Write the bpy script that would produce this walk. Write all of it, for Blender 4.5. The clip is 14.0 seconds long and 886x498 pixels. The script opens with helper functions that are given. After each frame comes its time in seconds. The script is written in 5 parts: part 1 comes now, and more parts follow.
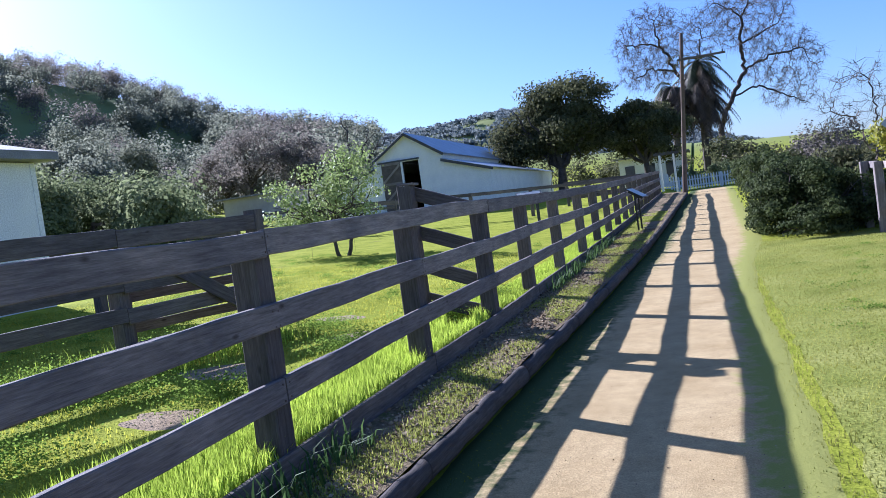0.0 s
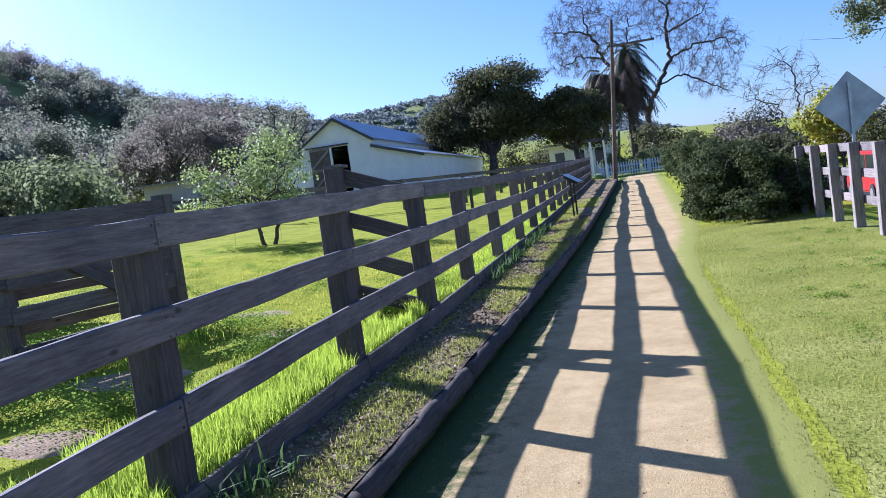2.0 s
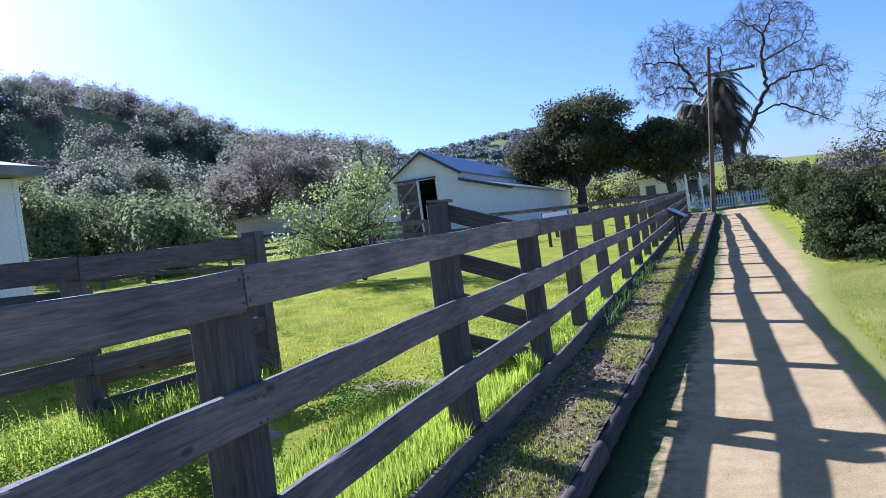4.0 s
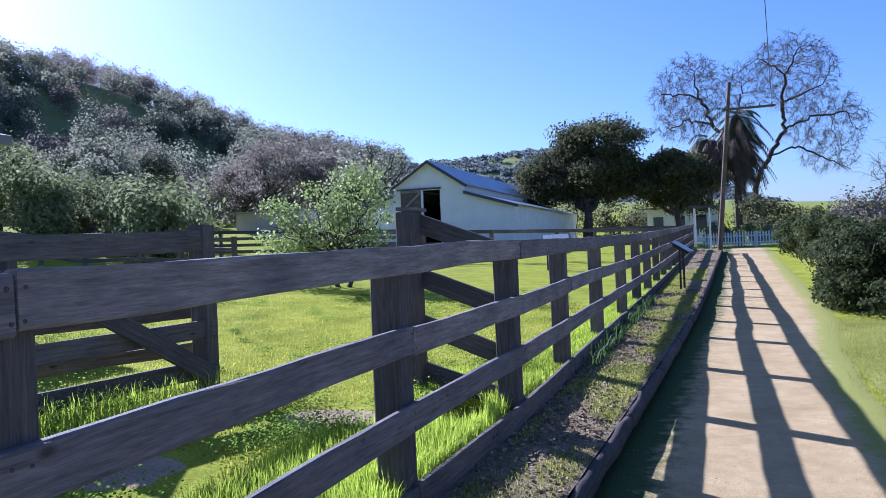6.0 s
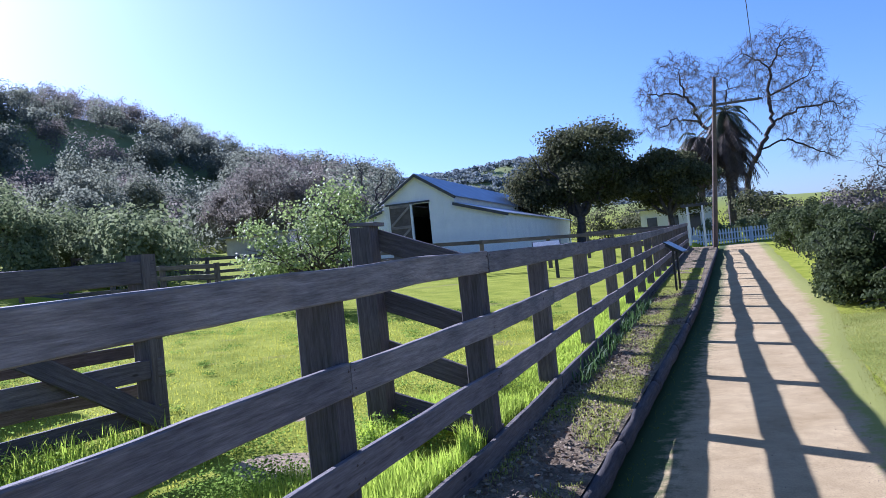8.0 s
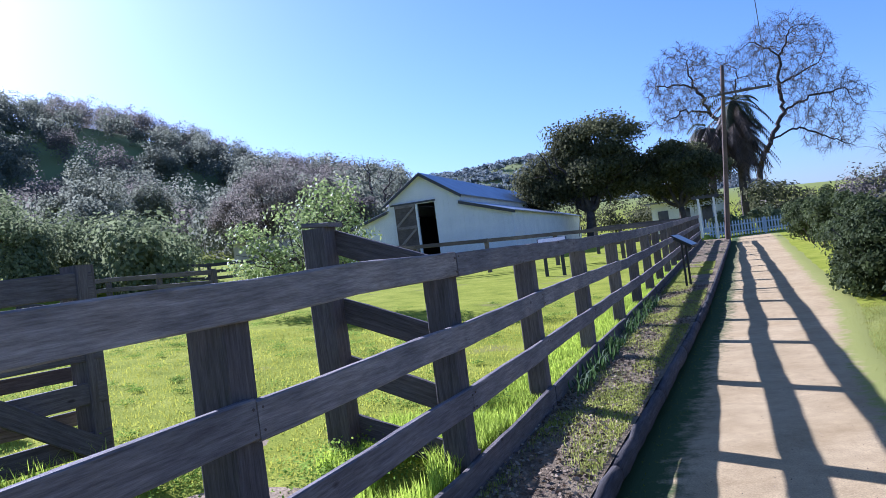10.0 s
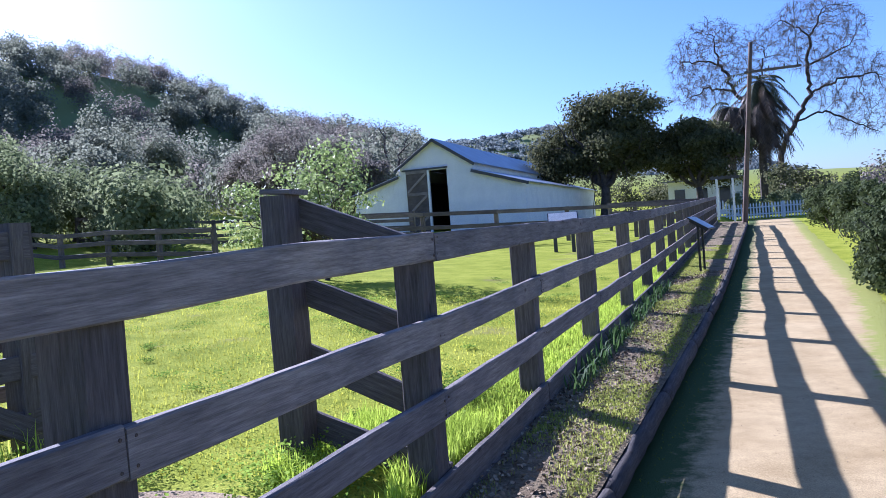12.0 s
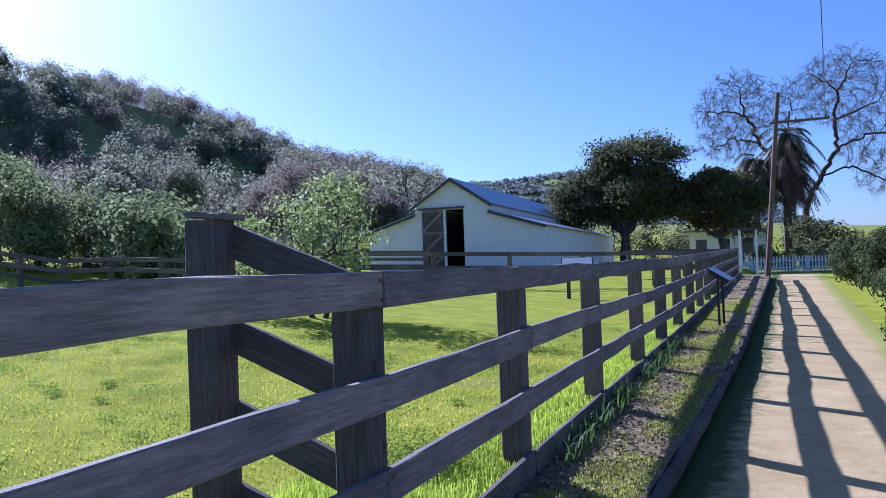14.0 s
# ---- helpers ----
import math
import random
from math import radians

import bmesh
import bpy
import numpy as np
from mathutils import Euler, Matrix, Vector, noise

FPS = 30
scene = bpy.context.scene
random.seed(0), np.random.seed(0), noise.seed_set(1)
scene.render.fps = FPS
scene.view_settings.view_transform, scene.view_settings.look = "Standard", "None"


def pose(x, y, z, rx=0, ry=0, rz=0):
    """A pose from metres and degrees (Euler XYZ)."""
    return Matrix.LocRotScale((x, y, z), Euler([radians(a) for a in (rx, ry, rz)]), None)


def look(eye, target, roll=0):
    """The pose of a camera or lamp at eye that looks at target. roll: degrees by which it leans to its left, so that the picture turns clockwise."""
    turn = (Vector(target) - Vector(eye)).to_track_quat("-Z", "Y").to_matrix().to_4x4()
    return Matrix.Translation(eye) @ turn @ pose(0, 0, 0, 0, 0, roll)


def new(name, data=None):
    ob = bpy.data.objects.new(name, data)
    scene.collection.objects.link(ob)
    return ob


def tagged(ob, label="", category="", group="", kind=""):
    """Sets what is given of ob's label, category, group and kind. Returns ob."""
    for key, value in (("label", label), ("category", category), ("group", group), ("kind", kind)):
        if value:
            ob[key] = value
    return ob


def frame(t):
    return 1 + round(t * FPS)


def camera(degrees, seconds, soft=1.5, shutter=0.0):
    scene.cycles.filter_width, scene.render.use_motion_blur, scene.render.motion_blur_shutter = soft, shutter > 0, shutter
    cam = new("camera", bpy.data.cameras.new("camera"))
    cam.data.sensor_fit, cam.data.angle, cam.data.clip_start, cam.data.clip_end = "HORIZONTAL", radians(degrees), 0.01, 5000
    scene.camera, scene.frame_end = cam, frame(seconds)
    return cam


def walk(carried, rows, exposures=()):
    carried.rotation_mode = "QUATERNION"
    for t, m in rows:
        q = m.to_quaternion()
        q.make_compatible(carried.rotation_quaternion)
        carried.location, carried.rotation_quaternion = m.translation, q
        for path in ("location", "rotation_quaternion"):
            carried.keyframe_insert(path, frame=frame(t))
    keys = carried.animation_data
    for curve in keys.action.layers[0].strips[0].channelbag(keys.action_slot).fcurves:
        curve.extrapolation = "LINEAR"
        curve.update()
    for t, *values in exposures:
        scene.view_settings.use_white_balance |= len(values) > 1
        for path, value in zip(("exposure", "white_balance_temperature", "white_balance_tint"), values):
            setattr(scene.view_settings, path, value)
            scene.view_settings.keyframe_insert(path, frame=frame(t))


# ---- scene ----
cam = camera(58.7, 14.0, soft=0.7)
PATH = [
    (0, (2.362, -0.237, 1.499), (1.72, 1.655, 1.403), -7.8),
    (0.5, (2.342, 0.075, 1.501), (1.724, 1.975, 1.401), -9.6),
    (1, (2.208, 0.206, 1.492), (1.595, 2.106, 1.378), -9.9),
    (1.5, (2.063, 0.279, 1.499), (1.493, 2.194, 1.398), -7.5),
    (2, (2.097, 0.49, 1.474), (1.619, 2.426, 1.322), -7.9),
    (2.5, (2.07, 0.646, 1.493), (1.526, 2.563, 1.325), -6.3),
    (3, (1.894, 0.79, 1.528), (1.239, 2.676, 1.406), -7.2),
    (3.2, (1.818, 0.868, 1.534), (1.16, 2.755, 1.439), -8.6),
    (5.3, (1.482, 1.885, 1.575), (0.781, 3.758, 1.55), -3.9),
    (5.5, (1.48, 1.954, 1.574), (0.795, 3.833, 1.536), -2.8),
    (6, (1.587, 2.238, 1.547), (0.912, 4.12, 1.538), -2.5),
    (6.5, (1.611, 2.423, 1.56), (0.911, 4.296, 1.57), -3.3),
    (7, (1.515, 2.533, 1.561), (0.794, 4.398, 1.565), -3.6),
    (7.5, (1.477, 2.742, 1.549), (0.804, 4.625, 1.569), -3.9),
    (8, (1.622, 2.944, 1.548), (0.957, 4.83, 1.571), -5.8),
    (8.2, (1.649, 2.993, 1.542), (0.904, 4.849, 1.561), -6.1),
    (10.3, (1.686, 3.818, 1.534), (0.997, 5.696, 1.557), -7.3),
    (10.5, (1.731, 3.86, 1.601), (1.037, 5.736, 1.605), -6.1),
    (11, (1.646, 4.004, 1.601), (0.922, 5.868, 1.584), -6.0),
    (11.5, (1.525, 4.234, 1.607), (0.783, 6.091, 1.572), -6.2),
    (12, (1.603, 4.493, 1.587), (0.871, 6.354, 1.532), -4.4),
    (12.5, (1.635, 4.687, 1.613), (0.77, 6.491, 1.6), -4.6),
    (13, (1.516, 4.876, 1.6), (0.652, 6.679, 1.631), -3.1),
    (13.5, (1.497, 5.076, 1.582), (0.862, 6.971, 1.646), -1.9),
    (14, (1.583, 5.326, 1.569), (0.811, 7.17, 1.619), -2.0),
]
walk(cam, [(t, look(e, g, r)) for t, e, g, r in PATH],
     [(0.0, 1.5, 5080, 25), (3.2, 1.5, 5080, 25), (5.3, 1.4, 4930, 29), (11.0, 1.43, 4910, 29), (12.0, 1.62, 4950, 29), (12.5, 1.2, 4810, 28), (14.0, 1.24, 4830, 29)])

# ---- light ----
SUN_AZ = math.atan2(-0.85, 0.53)
SUN_EL = radians(28.0)
world = bpy.data.worlds.new("world")
scene.world = world
world.use_nodes = True
wn = world.node_tree.nodes
sky = wn.new("ShaderNodeTexSky")
sky.sky_type, sky.sun_disc = "NISHITA", False
sky.sun_elevation, sky.sun_rotation = SUN_EL, SUN_AZ % (2 * math.pi)
sky.altitude, sky.air_density, sky.dust_density, sky.ozone_density = 100, 1.0, 0.8, 5.5
wn["Background"].inputs["Strength"].default_value = 0.055
world.node_tree.links.new(sky.outputs[0], wn["Background"].inputs["Color"])
sun_data = bpy.data.lights.new("sun", "SUN")
sun_data.energy, sun_data.angle, sun_data.color = 4.4, radians(0.5), (1.0, 0.94, 0.84)
sun = new("sun", sun_data)
to_sun = Vector((math.sin(SUN_AZ) * math.cos(SUN_EL), math.cos(SUN_AZ) * math.cos(SUN_EL), math.sin(SUN_EL)))
sun.matrix_world = look(to_sun * 60, (0, 0, 0))


# ---- materials ----
def nodes_of(name, rough=0.8, spec=0.3):
    m = bpy.data.materials.new(name)
    m.use_nodes = True
    nt = m.node_tree
    b = nt.nodes["Principled BSDF"]
    b.inputs["Roughness"].default_value = rough
    b.inputs["Specular IOR Level"].default_value = spec
    return m, nt, b


def node(nt, kind, **sets):
    n = nt.nodes.new(kind)
    for k, v in sets.items():
        n.inputs[k.replace("_", " ")].default_value = v
    return n


def ramp(nt, src, stops):
    r = nt.nodes.new("ShaderNodeValToRGB")
    while len(r.color_ramp.elements) < len(stops):
        r.color_ramp.elements.new(0.5)
    for e, (p, c) in zip(r.color_ramp.elements, stops):
        e.position, e.color = p, (*c, 1)
    nt.links.new(src, r.inputs[0])
    return r


def mix(nt, fac, a, b, blend="MIX"):
    n = nt.nodes.new("ShaderNodeMix")
    n.data_type, n.blend_type = "RGBA", blend
    for sock, v in ((n.inputs["Factor"], fac), (n.inputs["A"], a), (n.inputs["B"], b)):
        if isinstance(v, (int, float)):
            sock.default_value = v
        elif isinstance(v, tuple):
            sock.default_value = (*v, 1)
        else:
            nt.links.new(v, sock)
    return n.outputs["Result"]


def bump(nt, b, src, strength=0.4, dist=0.02):
    n = node(nt, "ShaderNodeBump", Strength=strength, Distance=dist)
    nt.links.new(src, n.inputs["Height"])
    nt.links.new(n.outputs[0], b.inputs["Normal"])


def noise_node(nt, coord, scale, detail=4.0, rough=0.55, stretch=None):
    n = node(nt, "ShaderNodeTexNoise", Scale=scale, Detail=detail, Roughness=rough)
    if stretch:
        mp = nt.nodes.new("ShaderNodeMapping")
        mp.inputs["Scale"].default_value = stretch
        nt.links.new(coord, mp.inputs["Vector"])
        coord = mp.outputs[0]
    nt.links.new(coord, n.inputs["Vector"])
    return n.outputs["Fac"]


def plain(name, dark, light, scale=4.0, rough=0.8, spec=0.3, bumps=0.3, metal=0.0, fine=40.0):
    """A surface that varies between two colours at two sizes, with fine relief."""
    m, nt, b = nodes_of(name, rough, spec)
    c = nt.nodes.new("ShaderNodeTexCoord").outputs["Object"]
    a, f = noise_node(nt, c, scale), noise_node(nt, c, fine, 6)
    r1 = ramp(nt, a, [(0.3, dark), (0.7, light)])
    r2 = ramp(nt, f, [(0.3, (0.7, 0.7, 0.7)), (0.7, (1.15, 1.15, 1.15))])
    nt.links.new(mix(nt, 1.0, r1.outputs[0], r2.outputs[0], "MULTIPLY"), b.inputs["Base Color"])
    b.inputs["Metallic"].default_value = metal
    if bumps:
        bump(nt, b, f, bumps, 0.01)
    return m


def wood(name, dark, mid, light, grain=6.0):
    """Weathered boards: the grain runs along the piece's own x."""
    m, nt, b = nodes_of(name, 0.85, 0.25)
    c = nt.nodes.new("ShaderNodeTexCoord").outputs["Object"]
    rnd = nt.nodes.new("ShaderNodeObjectInfo").outputs["Random"]
    add = nt.nodes.new("ShaderNodeVectorMath")
    sc = nt.nodes.new("ShaderNodeMath")
    sc.operation = "MULTIPLY"
    sc.inputs[1].default_value = 37.0
    nt.links.new(rnd, sc.inputs[0])
    nt.links.new(c, add.inputs[0])
    nt.links.new(sc.outputs[0], add.inputs[1])
    v = add.outputs[0]
    streak = noise_node(nt, v, grain, 8, 0.65, (0.6, 9, 9))
    fine = noise_node(nt, v, grain * 4, 6, 0.7, (0.5, 10, 10))
    blot = noise_node(nt, v, 1.7, 4)
    r = ramp(nt, streak, [(0.28, dark), (0.5, mid), (0.75, light)])
    r2 = ramp(nt, fine, [(0.3, (0.6, 0.6, 0.6)), (0.7, (1.15, 1.15, 1.15))])
    r3 = ramp(nt, blot, [(0.3, (0.65, 0.66, 0.7)), (0.7, (1.15, 1.12, 1.08))])
    col = mix(nt, 1.0, r.outputs[0], r2.outputs[0], "MULTIPLY")
    col = mix(nt, 1.0, col, r3.outputs[0], "MULTIPLY")
    # knots: small dark ovals scattered along the grain
    vor = node(nt, "ShaderNodeTexVoronoi", Scale=2.6)
    mp = nt.nodes.new("ShaderNodeMapping")
    mp.inputs["Scale"].default_value = (1.0, 2.4, 2.4)
    nt.links.new(v, mp.inputs["Vector"])
    nt.links.new(mp.outputs[0], vor.inputs["Vector"])
    kn = ramp(nt, vor.outputs["Distance"], [(0.05, (0.25, 0.22, 0.2)), (0.11, (1, 1, 1))])
    col = mix(nt, 0.8, col, kn.outputs[0], "MULTIPLY")
    tone = ramp(nt, rnd, [(0.0, (0.72, 0.72, 0.74)), (1.0, (1.2, 1.17, 1.12))])
    nt.links.new(mix(nt, 1.0, col, tone.outputs[0], "MULTIPLY"), b.inputs["Base Color"])
    bump(nt, b, fine, 0.6, 0.006)
    return m


def leaf_mat(name, dark, light, trans=0.35, rough=0.55, spec=0.35):
    """Leaves: every leaf its own tone; some of the light comes through."""
    m, nt, b = nodes_of(name, rough, spec)
    rnd = nt.nodes.new("ShaderNodeNewGeometry").outputs["Random Per Island"]
    r = ramp(nt, rnd, [(0.0, dark), (1.0, light)])
    c = nt.nodes.new("ShaderNodeTexCoord").outputs["Object"]
    r2 = ramp(nt, noise_node(nt, c, 0.8, 3), [(0.3, (0.7, 0.72, 0.7)), (0.7, (1.2, 1.18, 1.1))])
    col = mix(nt, 1.0, r.outputs[0], r2.outputs[0], "MULTIPLY")
    nt.links.new(col, b.inputs["Base Color"])
    tr = nt.nodes.new("ShaderNodeBsdfTranslucent")
    nt.links.new(col, tr.inputs["Color"])
    ms = nt.nodes.new("ShaderNodeMixShader")
    ms.inputs[0].default_value = trans
    nt.links.new(b.outputs[0], ms.inputs[1])
    nt.links.new(tr.outputs[0], ms.inputs[2])
    nt.links.new(ms.outputs[0], nt.nodes["Material Output"].inputs["Surface"])
    return m


def ground_mat(name, stops, scale, fine=30.0, extra=None, bumps=0.6, dist=0.03, high=None):
    m, nt, b = nodes_of(name, 1.0, 0.02)
    c = nt.nodes.new("ShaderNodeTexCoord").outputs["Object"]
    a, f = noise_node(nt, c, scale, 5, 0.6), noise_node(nt, c, fine, 6, 0.65)
    col = ramp(nt, a, stops).outputs[0]
    r2 = ramp(nt, f, [(0.3, (0.55, 0.58, 0.5)), (0.7, (1.25, 1.22, 1.15))])
    col = mix(nt, 1.0, col, r2.outputs[0], "MULTIPLY")
    if extra:
        es, lo, hi, ec = extra
        msk = ramp(nt, noise_node(nt, c, es, 4, 0.6), [(lo, (0, 0, 0)), (hi, (1, 1, 1))])
        col = mix(nt, msk.outputs[0], col, ec)
    if high:
        sep = nt.nodes.new("ShaderNodeSeparateXYZ")
        nt.links.new(c, sep.inputs[0])
        rng_ = node(nt, "ShaderNodeMapRange")
        rng_.inputs["From Min"].default_value, rng_.inputs["From Max"].default_value = high[0], high[1]
        nt.links.new(sep.outputs["Z"], rng_.inputs["Value"])
        col = mix(nt, rng_.outputs[0], col, high[2])
    nt.links.new(col, b.inputs["Base Color"])
    bump(nt, b, f, bumps, dist)
    return m


WOOD = wood("weathered_wood", (0.15, 0.128, 0.118), (0.265, 0.234, 0.218), (0.385, 0.346, 0.322))
WOOD_DARK = wood("dark_weathered_wood", (0.085, 0.07, 0.063), (0.15, 0.129, 0.117), (0.225, 0.198, 0.18))
POLE_WOOD = wood("pole_wood", (0.09, 0.062, 0.048), (0.16, 0.115, 0.088), (0.24, 0.185, 0.145))
KERB_WOOD = wood("edging_wood", (0.045, 0.038, 0.033), (0.085, 0.074, 0.065), (0.15, 0.134, 0.118))
NAIL = plain("rusty_iron", (0.05, 0.035, 0.03), (0.1, 0.07, 0.05), 60, 0.7, 0.4)
FIELD = ground_mat("field_grass", [(0.3, (0.215, 0.255, 0.028)), (0.5, (0.315, 0.345, 0.04)), (0.75, (0.41, 0.42, 0.07))], 1.6, 45,
                   (0.5, 0.62, 0.72, (0.25, 0.22, 0.08)), high=(5.0, 14.0, (0.22, 0.25, 0.095)))


def path_mat():
    """Gravel that passes into moss on the side of the edging and into thin grass on the side of the lawn."""
    m, nt, b = nodes_of("path_gravel", 1.0, 0.05)
    c = nt.nodes.new("ShaderNodeTexCoord").outputs["Object"]
    big, mid, fine = noise_node(nt, c, 1.3, 5), noise_node(nt, c, 7.0, 6, 0.7), noise_node(nt, c, 95.0, 6, 0.7)
    col = ramp(nt, big, [(0.3, (0.455, 0.342, 0.172)), (0.7, (0.575, 0.45, 0.245))]).outputs[0]
    col = mix(nt, 1.0, col, ramp(nt, fine, [(0.3, (0.62, 0.6, 0.57)), (0.7, (1.22, 1.2, 1.18))]).outputs[0], "MULTIPLY")
    col = mix(nt, 1.0, col, ramp(nt, mid, [(0.3, (0.85, 0.84, 0.82)), (0.7, (1.1, 1.1, 1.1))]).outputs[0], "MULTIPLY")
    peb = node(nt, "ShaderNodeTexVoronoi", Scale=34.0)
    nt.links.new(c, peb.inputs["Vector"])
    col = mix(nt, 0.7, col, ramp(nt, peb.outputs["Distance"], [(0.06, (0.5, 0.47, 0.44)), (0.13, (1, 1, 1))]).outputs[0], "MULTIPLY")
    at = nt.nodes.new("ShaderNodeAttribute")
    at.attribute_name = "across"
    sub = nt.nodes.new("ShaderNodeMath")
    sub.operation = "MULTIPLY_ADD"
    sub.inputs[1].default_value = 0.3
    nt.links.new(mid, sub.inputs[0])
    nt.links.new(at.outputs["Fac"], sub.inputs[2])
    left = ramp(nt, sub.outputs[0], [(0.3, (1, 1, 1)), (0.39, (0, 0, 0))])
    right = ramp(nt, sub.outputs[0], [(0.94, (0, 0, 0)), (1.0, (1, 1, 1))])
    green = mix(nt, fine, (0.22, 0.23, 0.05), (0.37, 0.37, 0.1))
    moss = mix(nt, fine, (0.05, 0.075, 0.025), (0.11, 0.14, 0.05))
    col = mix(nt, left.outputs[0], mix(nt, right.outputs[0], col, green), moss)
    nt.links.new(col, b.inputs["Base Color"])
    bump(nt, b, fine, 0.7, 0.012)
    return m


PATH_DIRT = path_mat()
LAWN = ground_mat("lawn_turf", [(0.3, (0.2, 0.23, 0.045)), (0.5, (0.27, 0.29, 0.07)), (0.75, (0.36, 0.36, 0.11))], 1.1, 40,
                  (0.7, 0.6, 0.75, (0.3, 0.27, 0.12)))
BED_SOIL = ground_mat("bed_mulch", [(0.3, (0.16, 0.118, 0.082)), (0.5, (0.3, 0.235, 0.158)), (0.75, (0.43, 0.345, 0.23))], 6.0, 60,
                      (1.3, 0.58, 0.66, (0.15, 0.17, 0.06)), 1.0, 0.03)
BARE_SOIL = ground_mat("bare_soil", [(0.3, (0.34, 0.255, 0.175)), (0.7, (0.48, 0.375, 0.265))], 3.0, 50)
ASPHALT = ground_mat("asphalt", [(0.3, (0.045, 0.045, 0.047)), (0.7, (0.075, 0.075, 0.078))], 2.0, 120, None, 0.4, 0.005)
WHITE_BOARD = plain("white_painted_boards", (0.7, 0.71, 0.72), (0.82, 0.82, 0.81), 1.2, 0.6, 0.35, 0.15)
ROOF_METAL = plain("galvanised_roofing", (0.3, 0.33, 0.37), (0.45, 0.48, 0.52), 0.8, 0.42, 0.5, 0.1, 0.55)
TRIM_DARK = plain("dark_trim", (0.05, 0.05, 0.055), (0.09, 0.09, 0.095), 3, 0.6)
BARN_INSIDE = plain("dark_timber", (0.05, 0.045, 0.04), (0.09, 0.08, 0.07), 2, 0.9)
BARK = plain("oak_bark", (0.05, 0.042, 0.037), (0.12, 0.1, 0.088), 3, 0.95, 0.2, 0.9, 0, 18)
TWIG = plain("bare_twigs", (0.11, 0.084, 0.066), (0.2, 0.155, 0.122), 2, 0.95, 0.2, 0)
PALM_BARK = plain("palm_bark", (0.07, 0.06, 0.05), (0.15, 0.125, 0.1), 4, 0.95, 0.2, 0.9, 0, 14)
LEAF_DARK = leaf_mat("dark_oak_leaves", (0.07, 0.078, 0.036), (0.17, 0.17, 0.085), 0.45, 0.8, 0.06)
# Grey-green leaves, lightened in base colour to stand in for haze before the hill.
LEAF_HILL_HAZED = leaf_mat("hazed_woodland_leaves", (0.2, 0.215, 0.165), (0.26, 0.27, 0.205), 0.68, 0.9, 0.02)
LEAF_BROWN = leaf_mat("winter_twigs", (0.19, 0.17, 0.15), (0.25, 0.225, 0.195), 0.65, 0.9, 0.02)
LEAF_PALE = leaf_mat("pale_spring_leaves", (0.16, 0.23, 0.06), (0.42, 0.48, 0.2), 0.45)
# Paler and bluer than leaves: the haze of distance is put into the colour.
LEAF_FAR_HAZED = leaf_mat("hazed_distant_woodland", (0.2, 0.23, 0.235), (0.28, 0.31, 0.31), 0.4, 1.0, 0.0)
LEAF_SHRUB = leaf_mat("shrub_leaves", (0.13, 0.16, 0.075), (0.29, 0.32, 0.17), 0.55, 0.85, 0.04)
LEAF_HEDGE = leaf_mat("hedge_leaves", (0.032, 0.047, 0.016), (0.115, 0.14, 0.055), 0.33, 0.75, 0.06)
LEAF_YELLOW = leaf_mat("yellow_green_leaves", (0.17, 0.19, 0.02), (0.45, 0.42, 0.05), 0.45)
LEAF_PALM = leaf_mat("palm_fronds", (0.055, 0.065, 0.028), (0.12, 0.12, 0.055), 0.25)
LEAF_DEAD = leaf_mat("dead_palm_fronds", (0.07, 0.05, 0.035), (0.16, 0.115, 0.075), 0.2)
GRASS = leaf_mat("grass_blades", (0.37, 0.49, 0.05), (0.52, 0.63, 0.085), 0.5, 0.8, 0.08)
GRASS_SHORT = leaf_mat("short_grass_blades", (0.3, 0.31, 0.036), (0.44, 0.435, 0.065), 0.65, 0.9, 0.03)
GRASS_LAWN = leaf_mat("lawn_blades", (0.28, 0.29, 0.055), (0.41, 0.4, 0.105), 0.5, 0.8, 0.05)
GRASS_DRY = leaf_mat("dry_grass_blades", (0.27, 0.31, 0.05), (0.5, 0.51, 0.14), 0.5, 0.8, 0.06)
WEED = leaf_mat("weed_leaves", (0.12, 0.2, 0.03), (0.27, 0.37, 0.065), 0.55, 0.9, 0.03)
STRAP = leaf_mat("strap_leaves", (0.04, 0.085, 0.025), (0.12, 0.19, 0.06), 0.35, 0.6, 0.1)
CHIP = leaf_mat("wood_chips", (0.1, 0.07, 0.05), (0.42, 0.33, 0.22), 0.0, 0.9, 0.15)
BLACK_METAL = plain("black_metal", (0.015, 0.015, 0.016), (0.03, 0.03, 0.032), 8, 0.4, 0.5, 0.05)
SIGN_FACE = plain("pale_sign_face", (0.62, 0.6, 0.54), (0.72, 0.7, 0.64), 3, 0.4, 0.5, 0.02)
STEEL = plain("galvanised_steel", (0.4, 0.41, 0.42), (0.55, 0.56, 0.57), 5, 0.4, 0.5, 0.05, 0.8)
SIGN_BACK = plain("bare_aluminium", (0.45, 0.46, 0.48), (0.5, 0.51, 0.53), 3, 0.5, 0.4, 0.02, 0.5, 2.5)
RED_PAINT = plain("red_car_paint", (0.42, 0.02, 0.03), (0.5, 0.03, 0.045), 2, 0.25, 0.6, 0)
RUBBER = plain("tyre_rubber", (0.02, 0.02, 0.02), (0.035, 0.035, 0.035), 10, 0.8)
CAR_GLASS = plain("tinted_car_glass", (0.02, 0.025, 0.03), (0.03, 0.035, 0.04), 3, 0.08, 0.6, 0)
GREY_ROOF = plain("grey_shingle", (0.16, 0.16, 0.17), (0.26, 0.26, 0.27), 2, 0.85)
TAN_WALL = plain("pale_stucco", (0.36, 0.34, 0.31), (0.46, 0.44, 0.4), 1, 0.85)


